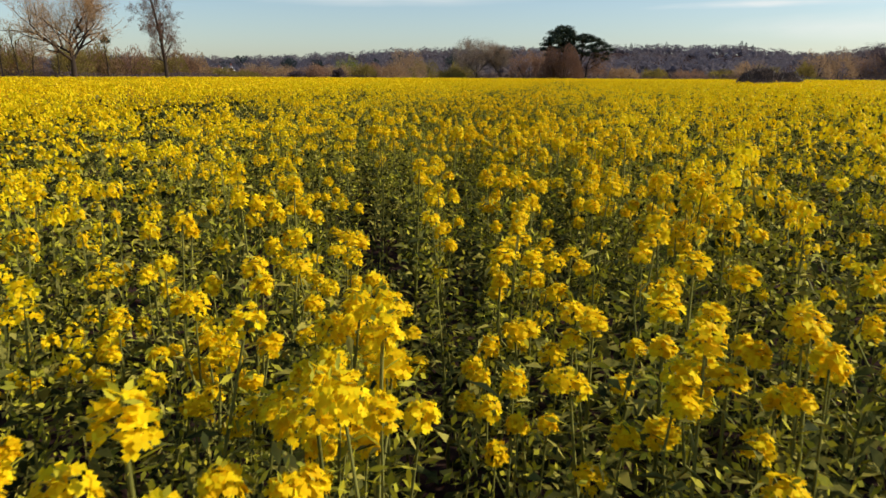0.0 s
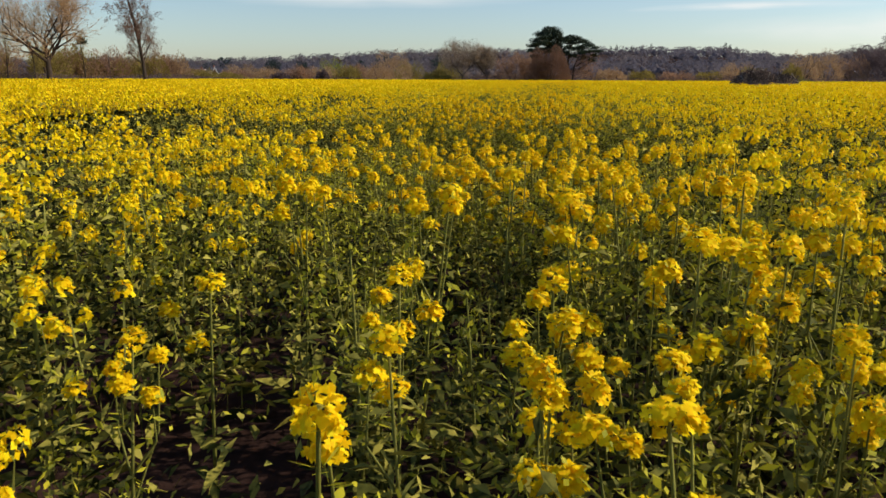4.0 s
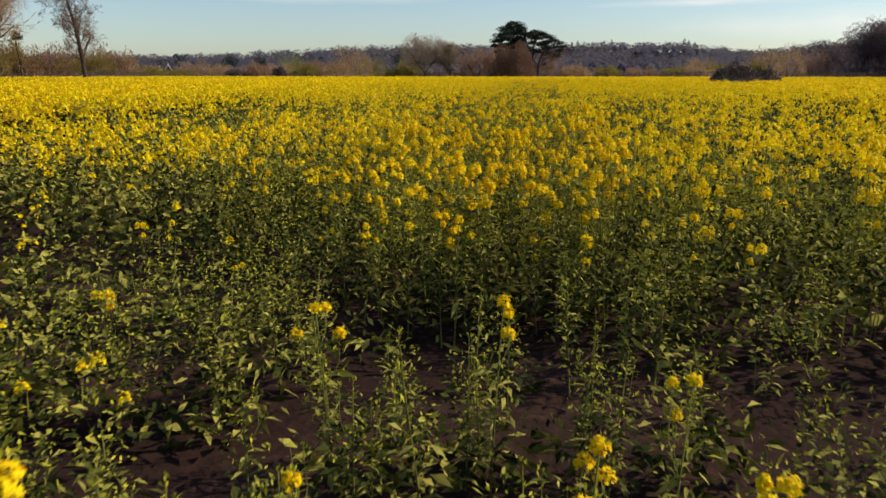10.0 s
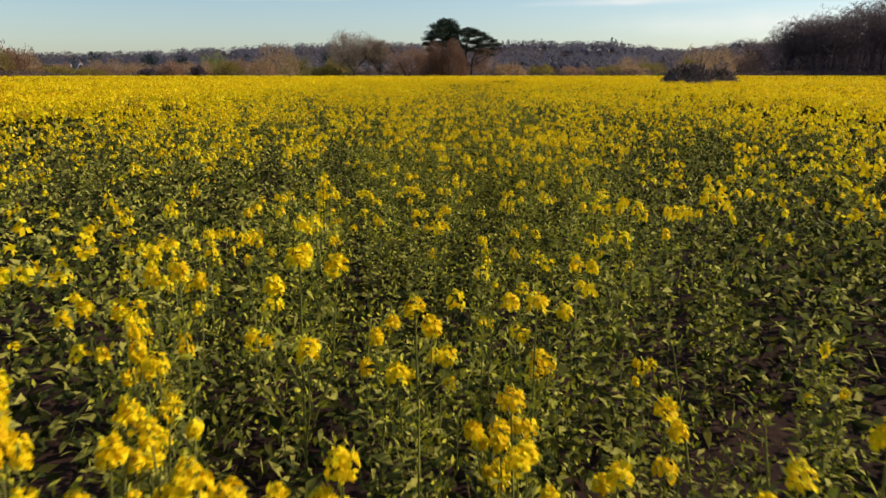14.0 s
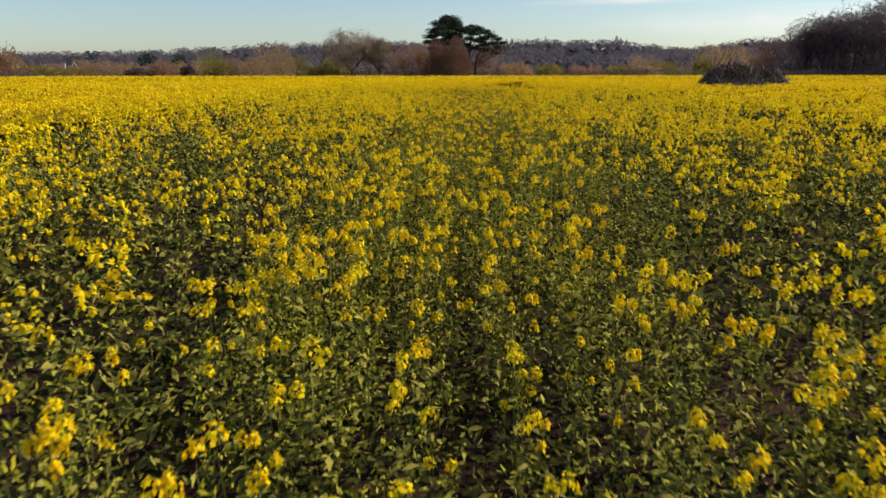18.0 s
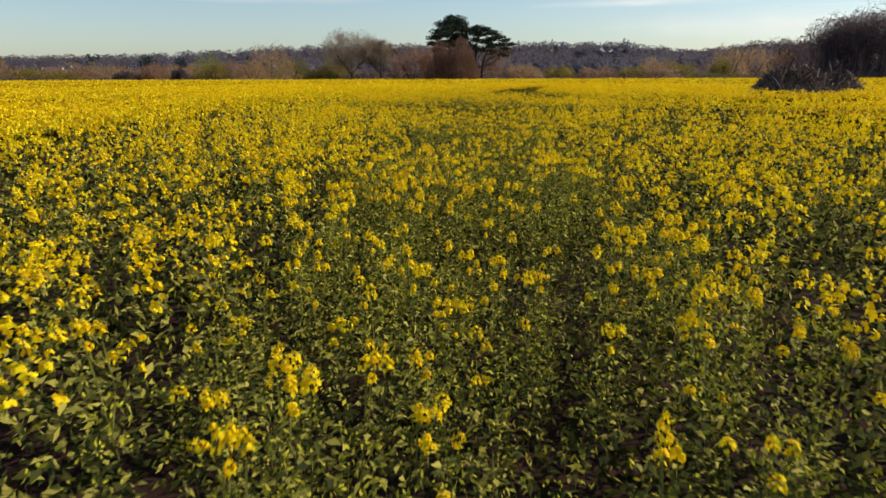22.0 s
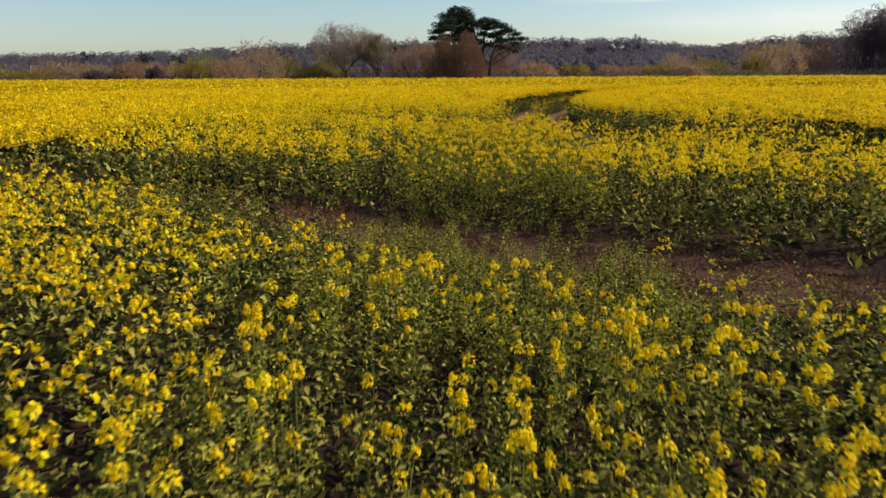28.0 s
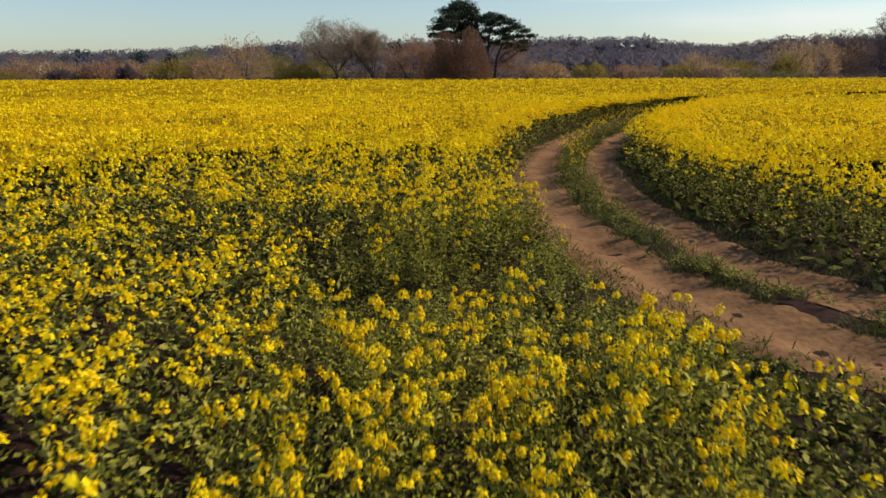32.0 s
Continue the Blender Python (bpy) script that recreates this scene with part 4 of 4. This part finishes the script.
    root = (0.35, 0, max(3.5, z - 2.0)) if x < 4.4 else (6.1, 0, max(4.0, z - 2.4)) if x < 8.5 else (7.6 + 0.25 * (x - 8), 0, z - 2.2)
    mesh_part("limb", tubes([root], [(x, y, z - 0.2)], [0.12], [0.05], 5), BARK, pine)
PADS = tuple((0.7 + 1.06 * (x - 0.7) if x < 4.4 else x, y, z, wide, high) for x, y, z, wide, high in PADS)
for x, y, z, wide, high in PADS:
    n = int(70 * wide * wide * high) + 120
    p = pine_rng.normal(size=(n, 3))
    p *= pine_rng.uniform(0.1, 1, (n, 1)) ** 0.4 / np.linalg.norm(p, axis=1, keepdims=True)
    p[:, 2] = p[:, 2].clip(-0.35)
    ragged = 0.75 + 0.35 * np.sin(3.0 * np.arctan2(p[:, 1], p[:, 0]) + pine_rng.uniform(0, 6)) * np.hypot(p[:, 0], p[:, 1])
    p = p * [0.70 * wide, 0.70 * wide, 0.92 * high] * ragged[:, None] + [x, y, z]
    mesh_part("foliage", blades(pine_rng, p, pine_rng.normal(size=(n, 3)) * [1, 1, 0.6] + [0, 0, 0.5], 0.42, 0.17), NEEDLE, pine, kind="stuff")
# hanging dead lower sprays
n = 2600
p = np.stack([pine_rng.normal(10.2, 1.7, n), pine_rng.normal(0, 1.0, n), pine_rng.uniform(2.0, 7.5, n)], 1)
mesh_part("dead_spray", blades(pine_rng, p, pine_rng.normal(size=(n, 3)) + [0, 0, -0.3], 0.6, 0.07), TWIG_RED, pine, kind="stuff")
shrub("bare_shrub", "dense red-brown leafless bush standing in front of the pine", (7.6, 190.8, 0), 31, 10.6, 8.6, TWIG_SHADE, 15000, 0.6, 0.10)

# the nearer bushes of the far hedge: x, y, width, height, material, label
BUSHES = ((-38.6, 226, 12.5, 9.4, TWIG, "brown dome-shaped leafless bush by the field"), (-21.5, 198.5, 8, 3.4, OLIVE, "low olive-green bush in the far hedge"), (-1.5, 203, 10, 8.2, TWIG_RED, "brown leafless thicket in the far hedge"), (3.2, 204, 8, 8.3, TWIG_RED, "brown leafless thicket in the far hedge"),
          (-39.0, 206, 9, 5.0, TWIG, "brown leafless bush in the far hedge"), (-47.0, 204, 8, 4.6, OLIVE, "olive-brown bush in the far hedge"), (-60.0, 202, 7, 4.0, TWIG_RED, "brown leafless bush in the far hedge"), (-52.8, 198.0, 3.6, 3.3, TWIG_DARK, "small dark rounded bush at the field edge"),
          (-64.6, 198.0, 5.0, 2.6, TWIG_DARK, "low dark bush at the field edge"), (-82.0, 203, 8, 2.6, OLIVE, "olive-brown bush in the far hedge"), (-85.0, 334, 13, 9.6, SPRING, "yellow-green bush in young leaf"), (-36, 240, 10, 6.5, OLIVE, "olive bush in the far hedge"),
          (24.0, 205, 9, 4.0, TWIG, "brown leafless bush in the far hedge"), (33.0, 206, 8, 3.6, OLIVE, "olive bush in the far hedge"), (41.0, 205, 10, 3.3, TWIG_RED, "brown leafless bush in the far hedge"), (50, 206, 8, 3.4, OLIVE, "olive bush with yellowish top"), (56.0, 206, 10, 3.6, TWIG, "brown leafless bush in the far hedge"),
          (64.0, 214, 9, 4.4, OLIVE, "olive bush in the far hedge"), (75.0, 216, 6, 5.4, OLIVE, "olive-yellow young tree beyond the field"), (83.0, 230, 11, 9.0, TWIG, "grey-brown leafless tree beyond the field"), (92.0, 236, 11, 9.4, TWIG, "grey-brown leafless tree beyond the field"), (101.0, 240, 10, 8.0, TWIG_RED, "brown leafless tree beyond the field"), (-60, 226, 11, 4.6, TWIG, "brown leafless bush beyond the field"), (-69, 232, 12, 5.0, TWIG_RED, "red-brown leafless bush beyond the field"), (-79, 228, 11, 4.4, TWIG, "brown leafless bush beyond the field"), (-90, 236, 13, 5.2, TWIG, "brown leafless bush beyond the field"), (-52, 236, 10, 5.4, TWIG_RED, "red-brown leafless bush beyond the field"), (-22, 222, 9, 5.6, OLIVE, "olive-brown bush beyond the field"), (63.5, 205.5, 6, 1.5, SPRING, "low pale green bush along the hedge"), (69, 205.5, 6, 1.7, SPRING, "low pale green bush along the hedge"), (74, 206, 5, 1.4, SPRING, "low pale green bush along the hedge"), (69, 250, 12, 6.5, TWIG, "grey-brown leafless tree beyond the field"))
for n, (x, y, wide, high, material, label) in enumerate(BUSHES):
    shrub("hedge_bush", label, (x, y, 0), 100 + n, wide, high, material, 2800, 0.72, 0.14)

# the rows of shrubs behind the two tall trees, at the left side of the field
left_rng = np.random.default_rng(17)
for n in range(44):
    t = n / 43
    x, y = -152 + 66 * t + left_rng.uniform(-4, 4), 128 + 84 * t**1.6 + left_rng.uniform(2, 14)
    high = left_rng.uniform(4.6, 8.2) * (1.50 - 0.55 * t) * (1 - 0.55 * (t > 0.84))
    material, label = ((TWIG, "brown leafless hedgerow shrub"), (OLIVE, "olive-brown shrub in the hedgerow"), (TWIG_RED, "red-brown leafless hedgerow shrub"), (OLIVE, "olive-brown shrub in the hedgerow"))[n % 4]
    shrub("hedgerow_shrub", label, (x, y, 0), 300 + n, left_rng.uniform(7, 11), high, material, 2000, 0.85, 0.18)
for n, (x, y, high) in enumerate(((-121, 150, 12), (-117, 151, 11), (-113, 151, 12.5), (-109, 150, 12.5), (-104, 152, 9.5), (-86.6, 142.4, 10.5))):
    bare_tree("poplar", "slender upright tree with pale young twigs", (x, y, 0), 60 + n, 9, 0.16, 24, OLIVE, tall=high, levels=3, split=(1, 3), upright=0.8, ratio=0.5, thin=0.5, first=0.15, knots=8, reach=0.35, cone=0.3)
shrub("mistletoe_ball", "dark round ball of mistletoe in a thin treetop", (-86.5, 142.0, 7.7), 77, 1.9, 1.5, NEEDLE, 500, 0.4, 0.1, "mistletoe")

# the dark low hedge that closes the field
hedge_rng = np.random.default_rng(41)
line = rounded(np.array([(-165, 96), (-100, 137), (-80, 197), (-20, 199), (60, 200), (121, 200)], float), 40)
n = 26000
k = hedge_rng.integers(0, len(line), n)
p = np.concatenate([line[k] + hedge_rng.normal(0, 0.8, (n, 2)), hedge_rng.uniform(0, 1.0, (n, 1)) * (1.5 + 0.4 * np.sin(k * 0.21) + 0.3 * np.sin(k * 0.047))[:, None]], 1)
tagged(mesh_part("hedge", blades(hedge_rng, p, hedge_rng.normal(size=(n, 3)) + [0, 0, 1.0], 0.6, 0.10), TWIG_DARK), "low dark leafless hedge along the field edge", "hedge", kind="stuff")

# the dark wood at the right side of the field
wood_rng = np.random.default_rng(51)
wood_models = []
for n in range(5):
    rows = branching(np.random.default_rng(500 + n), 7.0, 0.24, 50, levels=3, split=(1, 3), upright=0.15, ratio=0.52, thin=0.6, first=0.4, knots=6, reach=0.55)
    rows[:, :6] /= rows[:, 5].max() * 0.92
    round_off(rows, 0.40, 0.46, 0.54)
    way, low = rows[:, 3:6] - rows[:, :3], rows[:, 8] < 2
    stems = tubes(rows[low, :3], rows[low, 3:6], rows[low, 6] / 14, rows[low, 7] / 14, 4)
    wood_models.append(joined([stems, blades(wood_rng, rows[~low, :3], way[~low], np.linalg.norm(way[~low], axis=1) * 1.15, (rows[~low, 6] / 5).clip(0.006))]))
x = np.concatenate([wood_rng.uniform(119, 142, 125), wood_rng.uniform(122, 220, 45)])
y = np.concatenate([wood_rng.uniform(130, 283, 125), wood_rng.uniform(240, 300, 45)])
tall = wood_rng.uniform(0.86, 1.08, len(x)) * np.interp(y, (130, 215, 250, 285, 300), (25, 22.5, 18, 12.5, 10))
turn, pick = wood_rng.uniform(0, 6.28, len(x)), wood_rng.integers(0, 5, len(x))
place = np.stack([x, y, 0 * x], 1)
woodland = tagged(new("woodland"), "dark leafless wood at the side of the field", "woodland", kind="stuff")
mesh_part("trees", joined([spread(wood_models[n], place[pick == n], turn[pick == n], tall[pick == n] * 1.2, tall[pick == n]) for n in range(5)]), TWIG_DARK, woodland, kind="stuff")
n = 22000
x, y = wood_rng.uniform(118, 150, n), wood_rng.uniform(118, 285, n)
p = np.stack([x, y, wood_rng.uniform(0, 1, n) ** 1.15 * (8.6 + 1.2 * np.sin(y * 0.3)) * step(116, 122, x)], 1)
mesh_part("undergrowth", blades(wood_rng, p, wood_rng.normal(size=(n, 3)) + [0, 0, 0.9], 1.5, 0.24, 1.0), TWIG_DARK, woodland, kind="stuff")

# the land behind: brown thickets, then wooded slopes with a few conifers on the ridge
far_rng = np.random.default_rng(61)
middle, slope, dark = [], [], []
for count, y0, y1, low, high, store in ((230, 225, 400, 2.5, 5.0, middle), (1900, 430, 1450, 6.5, 11.5, slope)):
    y = far_rng.uniform(y0, y1, count)
    x = far_rng.uniform(-0.80, 0.80, count) * y - 20
    tall = far_rng.uniform(low, high, count)
    at = np.stack([x, y, hill(x, y)], 1)
    if store is middle:  # open ground before the houses
        ok = (y > 370) | (x / y > -0.28) | (x / y < -0.60)
        at, tall, count = at[ok], tall[ok], int(ok.sum())
    if store is middle:
        for k in range(90):
            p = far_rng.normal(size=(count, 3))
            p /= np.linalg.norm(p, axis=1, keepdims=True)
            p[:, 2] = np.abs(p[:, 2])
            p *= far_rng.uniform(0.5, 1, (count, 1)) * np.stack([tall * 0.8, tall * 0.8, tall * 0.95], 1)
            store.append(blades(far_rng, at + p, far_rng.normal(size=(count, 3)) + [0, 0, 0.9], 0.9, 0.16, 1.2))
    else:
        for n in range(8):
            some = np.arange(count) % 8 == n
            ball = grid(np.linspace(0, 2 * math.pi, 9), np.linspace(-1.2, math.pi / 2, 5), lambda u, w: 0 * u)
            u, w = ball[0][:, 0], ball[0][:, 1]
            lump = 1 + 0.16 * np.sin(3 * u + n) * np.cos(w)
            ball = (np.stack([0.34 * np.cos(u) * np.cos(w) * lump, 0.34 * np.sin(u) * np.cos(w) * lump, 0.30 + 0.28 * np.sin(w)], 1), ball[1])
            p = far_rng.normal(size=(96, 3))
            p[:, 1] = -np.abs(p[:, 1])
            p /= np.linalg.norm(p, axis=1, keepdims=True)
            p = p * far_rng.uniform(0.75, 1.02, (96, 1)) * [0.72, 0.72, 0.45] + [0, 0, 0.5]
            twigs = blades(far_rng, p, far_rng.normal(size=(96, 3)) * [0.6, 0.6, 1] + [0, 0, 0.6], 0.125, 0.075, 10.0)
            store.append(spread(joined([ball, twigs]), at[some], far_rng.uniform(-0.4, 0.4, some.sum()), tall[some]))
tagged(mesh_part("far_thicket", joined(middle), TWIG_DULL), "brown leafless thickets beyond the field", "thicket", kind="stuff")
tagged(smooth(mesh_part("far_woods", joined(slope), HAZED_FARWOOD)), "brown woods on the distant slope, greyed by haze put into their colour", "woods", kind="stuff")

conifer_rng = np.random.default_rng(71)
spires = [(217, 1280, 18), (196, 1240, 12), (178, 1230, 11), (232, 1270, 12), (240, 1300, 13), (304, 1154, 15), (312, 1160, 13), (150, 1200, 14), (140, 1190, 12), (262, 1240, 12), (120, 1210, 10), (330, 1190, 11)]
for x, y, high in spires:
    n = 150
    t = conifer_rng.uniform(0, 1, n)
    a = conifer_rng.uniform(0, 6.28, n)
    r = (1 - t) * high * 0.17 + 0.3
    p = np.stack([np.cos(a) * r * 0.6, np.sin(a) * r * 0.6, t * high], 1)
    root = tagged(new("conifer"), "dark pointed conifer on the ridge", "tree", "conifers on the ridge")
    root.location = stand_on(x, y)
    root.location.z += 4
    mesh_part("trunk", tubes([(0, 0, -4)], [(0, 0, high * 0.8)], [0.4], [0.1], 5), BARK, root)
    mesh_part("crown", blades(conifer_rng, p, np.stack([np.cos(a), np.sin(a), 0 * a + 0.3], 1), r + 0.8, 0.9), FARPINE, root)
# dark evergreens among the houses
for n, (x, y, wide, high) in enumerate(((-204, 501.5, 11, 12.5), (-161, 474.7, 11, 11.5), (-138, 460, 9, 9.5), (-128, 430, 9, 9), (-95, 520, 16, 12), (-60, 560, 18, 13), (-25, 600, 9, 16), (-108, 500, 7, 10), (-225, 520, 12, 9))):
    shrub("evergreen_tree", "dark evergreen tree among the houses", stand_on(x, y), 700 + n, wide, high, FARPINE, 800, 1.8, 0.7, "tree")


# ---- houses ----
def house(label, at, turn, long, deep, wall_high, roof_high, wall, seed, windows=3):
    """A small house: walls, pitched roof with overhang, chimney, windows with frames and a door."""
    root = tagged(new("house"), label, "house")
    root.matrix_basis = pose(*at, 0, 0, turn)
    x, y, h, t = long / 2, deep / 2, wall_high, wall_high + roof_high
    body = [(-x, -y, -2), (x, -y, -2), (x, y, -2), (-x, y, -2), (-x, -y, h), (x, -y, h), (x, y, h), (-x, y, h), (-x, 0, t), (x, 0, t)]
    faces = [(0, 1, 5, 4), (1, 2, 6, 5), (2, 3, 7, 6), (3, 0, 4, 7), (4, 5, 9, 8), (7, 8, 9, 6), (4, 8, 7, 4), (5, 6, 9, 5)]
    bm = bmesh.new()
    vs = [bm.verts.new(v) for v in body]
    for f in faces[:4]:
        bm.faces.new([vs[i] for i in f])
    bm.faces.new([vs[4], vs[8], vs[7]]), bm.faces.new([vs[5], vs[6], vs[9]])
    mesh = bpy.data.meshes.new("wall")
    bm.to_mesh(mesh), bm.free()
    mesh.materials.append(wall)
    new("wall", mesh).parent = root
    for s in (-1, 1):
        over = 0.45
        bm = bmesh.new()
        lower, ridge = (s * (y + over), h - over * roof_high / y), (0, t)
        ring = []
        for xx in (-x - over, x + over):
            for yy, zz in (lower, ridge, (ridge[0], ridge[1] + 0.18), (lower[0], lower[1] + 0.18)):
                ring.append(bm.verts.new((xx, yy, zz)))
        for f in ((0, 1, 2, 3), (7, 6, 5, 4), (0, 4, 5, 1), (1, 5, 6, 2), (2, 6, 7, 3), (3, 7, 4, 0)):
            bm.faces.new([ring[i] for i in f])
        mesh = bpy.data.meshes.new("roof")
        bm.to_mesh(mesh), bm.free()
        mesh.materials.append(ROOF)
        new("roof", mesh).parent = root

    def block(name, cx, cy, cz, sx, sy, sz, material, parent):
        bm = bmesh.new()
        bmesh.ops.create_cube(bm, size=1, matrix=Matrix.Translation((cx, cy, cz)) @ Matrix.Diagonal((sx, sy, sz, 1)))
        bmesh.ops.bevel(bm, geom=bm.edges[:], offset=min(sx, sy, sz) * 0.1, segments=1, affect="EDGES")
        mesh = bpy.data.meshes.new(name)
        bm.to_mesh(mesh), bm.free()
        mesh.materials.append(material)
        ob = new(name, mesh)
        ob.parent = parent
        return ob

    if wall is BRICK:
        for end in (-1, 1):
            for s in (-1, 1):
                foot, peak = Vector((end * (x + 0.5), s * (y + 0.45), h - 0.45 * roof_high / y)), Vector((end * (x + 0.5), 0, t + 0.1))
                mesh_part("bargeboard", tubes([foot], [peak], [0.13], [0.13], 4), WHITEWASH, root, "white painted bargeboard")
    block("chimney", x * 0.6, 0, t + 0.4, 0.8, 0.8, 1.8, BRICK, root)
    for k in range(windows):
        wx = -x + long * (k + 0.5) / windows
        for wz in (1.4, wall_high - 1.3) if wall_high > 4 else (1.4,):
            frame_ob = block("window_frame", wx, -y - 0.04, wz, 1.3, 0.12, 1.2, WHITEWASH, root)
            block("pane", wx, -y - 0.11, wz, 1.1, 0.03, 1.0, PANE, frame_ob)
    block("window_frame", -x - 0.04, 0, wall_high - 1.2, 0.12, 1.2, 1.2, WHITEWASH, root)
    block("door", x * 0.15, -y - 0.05, 1.0, 0.95, 0.1, 2.05, BARK, root)
    return root


HOUSES = ((-154.0, 363, -60, 6.5, 4.2, 2.3, 3.6, BRICK, "brick house with white bargeboards and a steep tile roof"), (-172, 384, 20, 7.5, 6, 3.0, 2.4, BRICK, "red brick house with a clay tile roof"), (-200, 404, -50, 6, 4.5, 2.6, 2.4, WHITEWASH, "white house with a clay tile roof"))
for n, (x, y, turn, long, deep, wall_high, roof_high, wall, label) in enumerate(HOUSES):
    house(label, stand_on(x, y), turn, long, deep, wall_high, roof_high, wall, 900 + n)

# ---- the heap of cut branches in the field ----
heap_rng = np.random.default_rng(81)
heap = tagged(new("brush_pile"), "heap of grey cut branches and brushwood in the crop", "brush pile")
heap.location = (23.6, 76.0, 0)


def heap_height(x, y):
    """The heap's outline: two humps, the first one higher."""
    a = 2.25 * np.exp(-(np.abs((x + 1.0) / 2.3) ** 3 + (y / 1.9) ** 2))
    b = 1.8 * np.exp(-(np.abs((x - 1.7) / 1.6) ** 3 + (y / 1.6) ** 2))
    return np.maximum(a, b)


smooth(mesh_part("core", grid(np.linspace(-4.2, 4.2, 40), np.linspace(-3, 3, 30), lambda x, y: heap_height(x, y) * 0.93 - 0.05 + 0.1 * wander(x, y, 0.8, 15)), DEADWOOD, heap))
for size, n, thick, long, material in (("branch_mass", 520, 0.024, 1.5, DEADWOOD), ("twig_mass", 9000, 0.012, 0.8, DEADWOOD), ("log", 26, 0.05, 1.8, DEADWOOD), ("bleached_branch", 44, 0.024, 1.5, BLEACHED)):
    x, y = heap_rng.normal(0, 1.9, n).clip(-3.8, 3.8), heap_rng.normal(0, 1.1, n).clip(-2.2, 2.2)
    mid = np.stack([x, y, heap_height(x, y) * heap_rng.uniform(0.80, 1.02, n) + 0.08], 1)
    hump = np.where(x < 0.4, -1.2, 1.7)
    way = heap_rng.normal(size=(n, 3)) * [0.7, 0.7, 0.16] + np.stack([0.55 * (x - hump), 0.6 * y, -0.62 * np.hypot(x - hump, y)], 1)
    way /= np.linalg.norm(way, axis=1, keepdims=True)
    half = long * heap_rng.uniform(0.4, 1.0, (n, 1)) / 2
    a, b = mid - way * half, mid + way * half
    a[:, 2], b[:, 2] = a[:, 2].clip(0.03), b[:, 2].clip(0.03)
    r = thick * heap_rng.uniform(0.6, 1.3, n)
    if n > 100:
        mesh_part(size, tubes(a, b, r, r * 0.5, 5 if thick > 0.02 else 3), material, heap, kind="stuff")
    else:
        for k in range(n):
            bend = (a[k] + b[k]) / 2 + heap_rng.normal(0, 0.08, 3)
            mesh_part(size, tubes([a[k], bend], [bend, b[k]], [r[k], r[k] * 0.8], [r[k] * 0.8, r[k] * 0.5], 6), material, heap)
for foot, top, r0, r1 in (((1.5, 0, 1.1), (1.2, 0.1, 2.45), 0.10, 0.06), ((2.6, 0.2, 1.0), (3.1, 0.1, 1.85), 0.08, 0.05)):
    mesh_part("stump", tubes([foot], [top], [r0], [r1], 7), DEADWOOD, heap)


# ---- thin high cloud ----
def cloud(label, azimuth, wide, low, high, seed):
    """A long thin streak of cloud far off, frayed at its sides."""
    m = bpy.data.materials.new("cloud")
    m.use_nodes = True
    n, link = m.node_tree.nodes, m.node_tree.links.new
    n.remove(n["Principled BSDF"])
    glow, clear, mix = n.new("ShaderNodeEmission"), n.new("ShaderNodeBsdfTransparent"), n.new("ShaderNodeMixShader")
    glow.inputs["Color"].default_value, glow.inputs["Strength"].default_value = (1.0, 0.97, 0.93, 1), 0.75
    where, stretch, streak = n.new("ShaderNodeTexCoord"), n.new("ShaderNodeMapping"), n.new("ShaderNodeTexNoise")
    stretch.inputs["Scale"].default_value = (3.0, 1.0, 1.0)
    stretch.inputs["Location"].default_value = (seed, seed * 2, 0)
    streak.inputs["Scale"].default_value, streak.inputs["Detail"].default_value = 1.6, 6
    link(where.outputs["UV"], stretch.inputs["Vector"])
    link(stretch.outputs[0], streak.inputs["Vector"])
    split = n.new("ShaderNodeSeparateXYZ")
    link(where.outputs["UV"], split.inputs[0])
    fade = None
    for axis in ("X", "Y"):
        curve = n.new("ShaderNodeMath")
        curve.operation = "PINGPONG"
        link(split.outputs[axis], curve.inputs[0])
        curve.inputs[1].default_value = 0.5
        if fade is None:
            fade = curve.outputs[0]
        else:
            times = n.new("ShaderNodeMath")
            times.operation = "MULTIPLY"
            link(fade, times.inputs[0]), link(curve.outputs[0], times.inputs[1])
            fade = times.outputs[0]
    times = n.new("ShaderNodeMath")
    times.operation = "MULTIPLY"
    link(fade, times.inputs[0]), link(streak.outputs["Fac"], times.inputs[1])
    power = n.new("ShaderNodeMapRange")
    link(times.outputs[0], power.inputs["Value"])
    power.inputs["From Min"].default_value, power.inputs["From Max"].default_value = 0.02, 0.12
    power.inputs["To Max"].default_value = 0.55
    link(power.outputs["Result"], mix.inputs["Fac"])
    link(clear.outputs[0], mix.inputs[1]), link(glow.outputs[0], mix.inputs[2])
    link(mix.outputs[0], n["Material Output"].inputs["Surface"])
    far, steps = 4300.0, 24
    verts, faces, uvs = [], [], []
    for k in range(steps + 1):
        a = radians(azimuth - wide / 2 + wide * k / steps)
        for e in (low, high):
            verts.append((far * math.sin(a), far * math.cos(a), far * math.tan(radians(e + 0.25 * math.sin(3 * k / steps)))))
    for k in range(steps):
        faces.append((2 * k, 2 * k + 2, 2 * k + 3, 2 * k + 1))
    mesh = quads("cloud", verts, faces, m)
    layer = mesh.uv_layers.new()
    corner = np.array([((k + i) / steps, j) for k in range(steps) for i, j in ((0, 0), (1, 0), (1, 1), (0, 1))])
    layer.data.foreach_set("uv", corner.ravel())
    return tagged(new("cloud", mesh), label, "cloud", kind="structure")


cloud("long thin white streak of high cloud", -12, 36, 4.6, 6.6, 1.0)
cloud("faint thin streak of high cloud", 16, 20, 4.4, 5.2, 2.0)
cloud("pale bank of thin cloud low over the wood", 25, 30, 1.8, 4.6, 3.0)
cloud("faint thin streak of high cloud", 33, 16, 4.2, 5.8, 4.0)
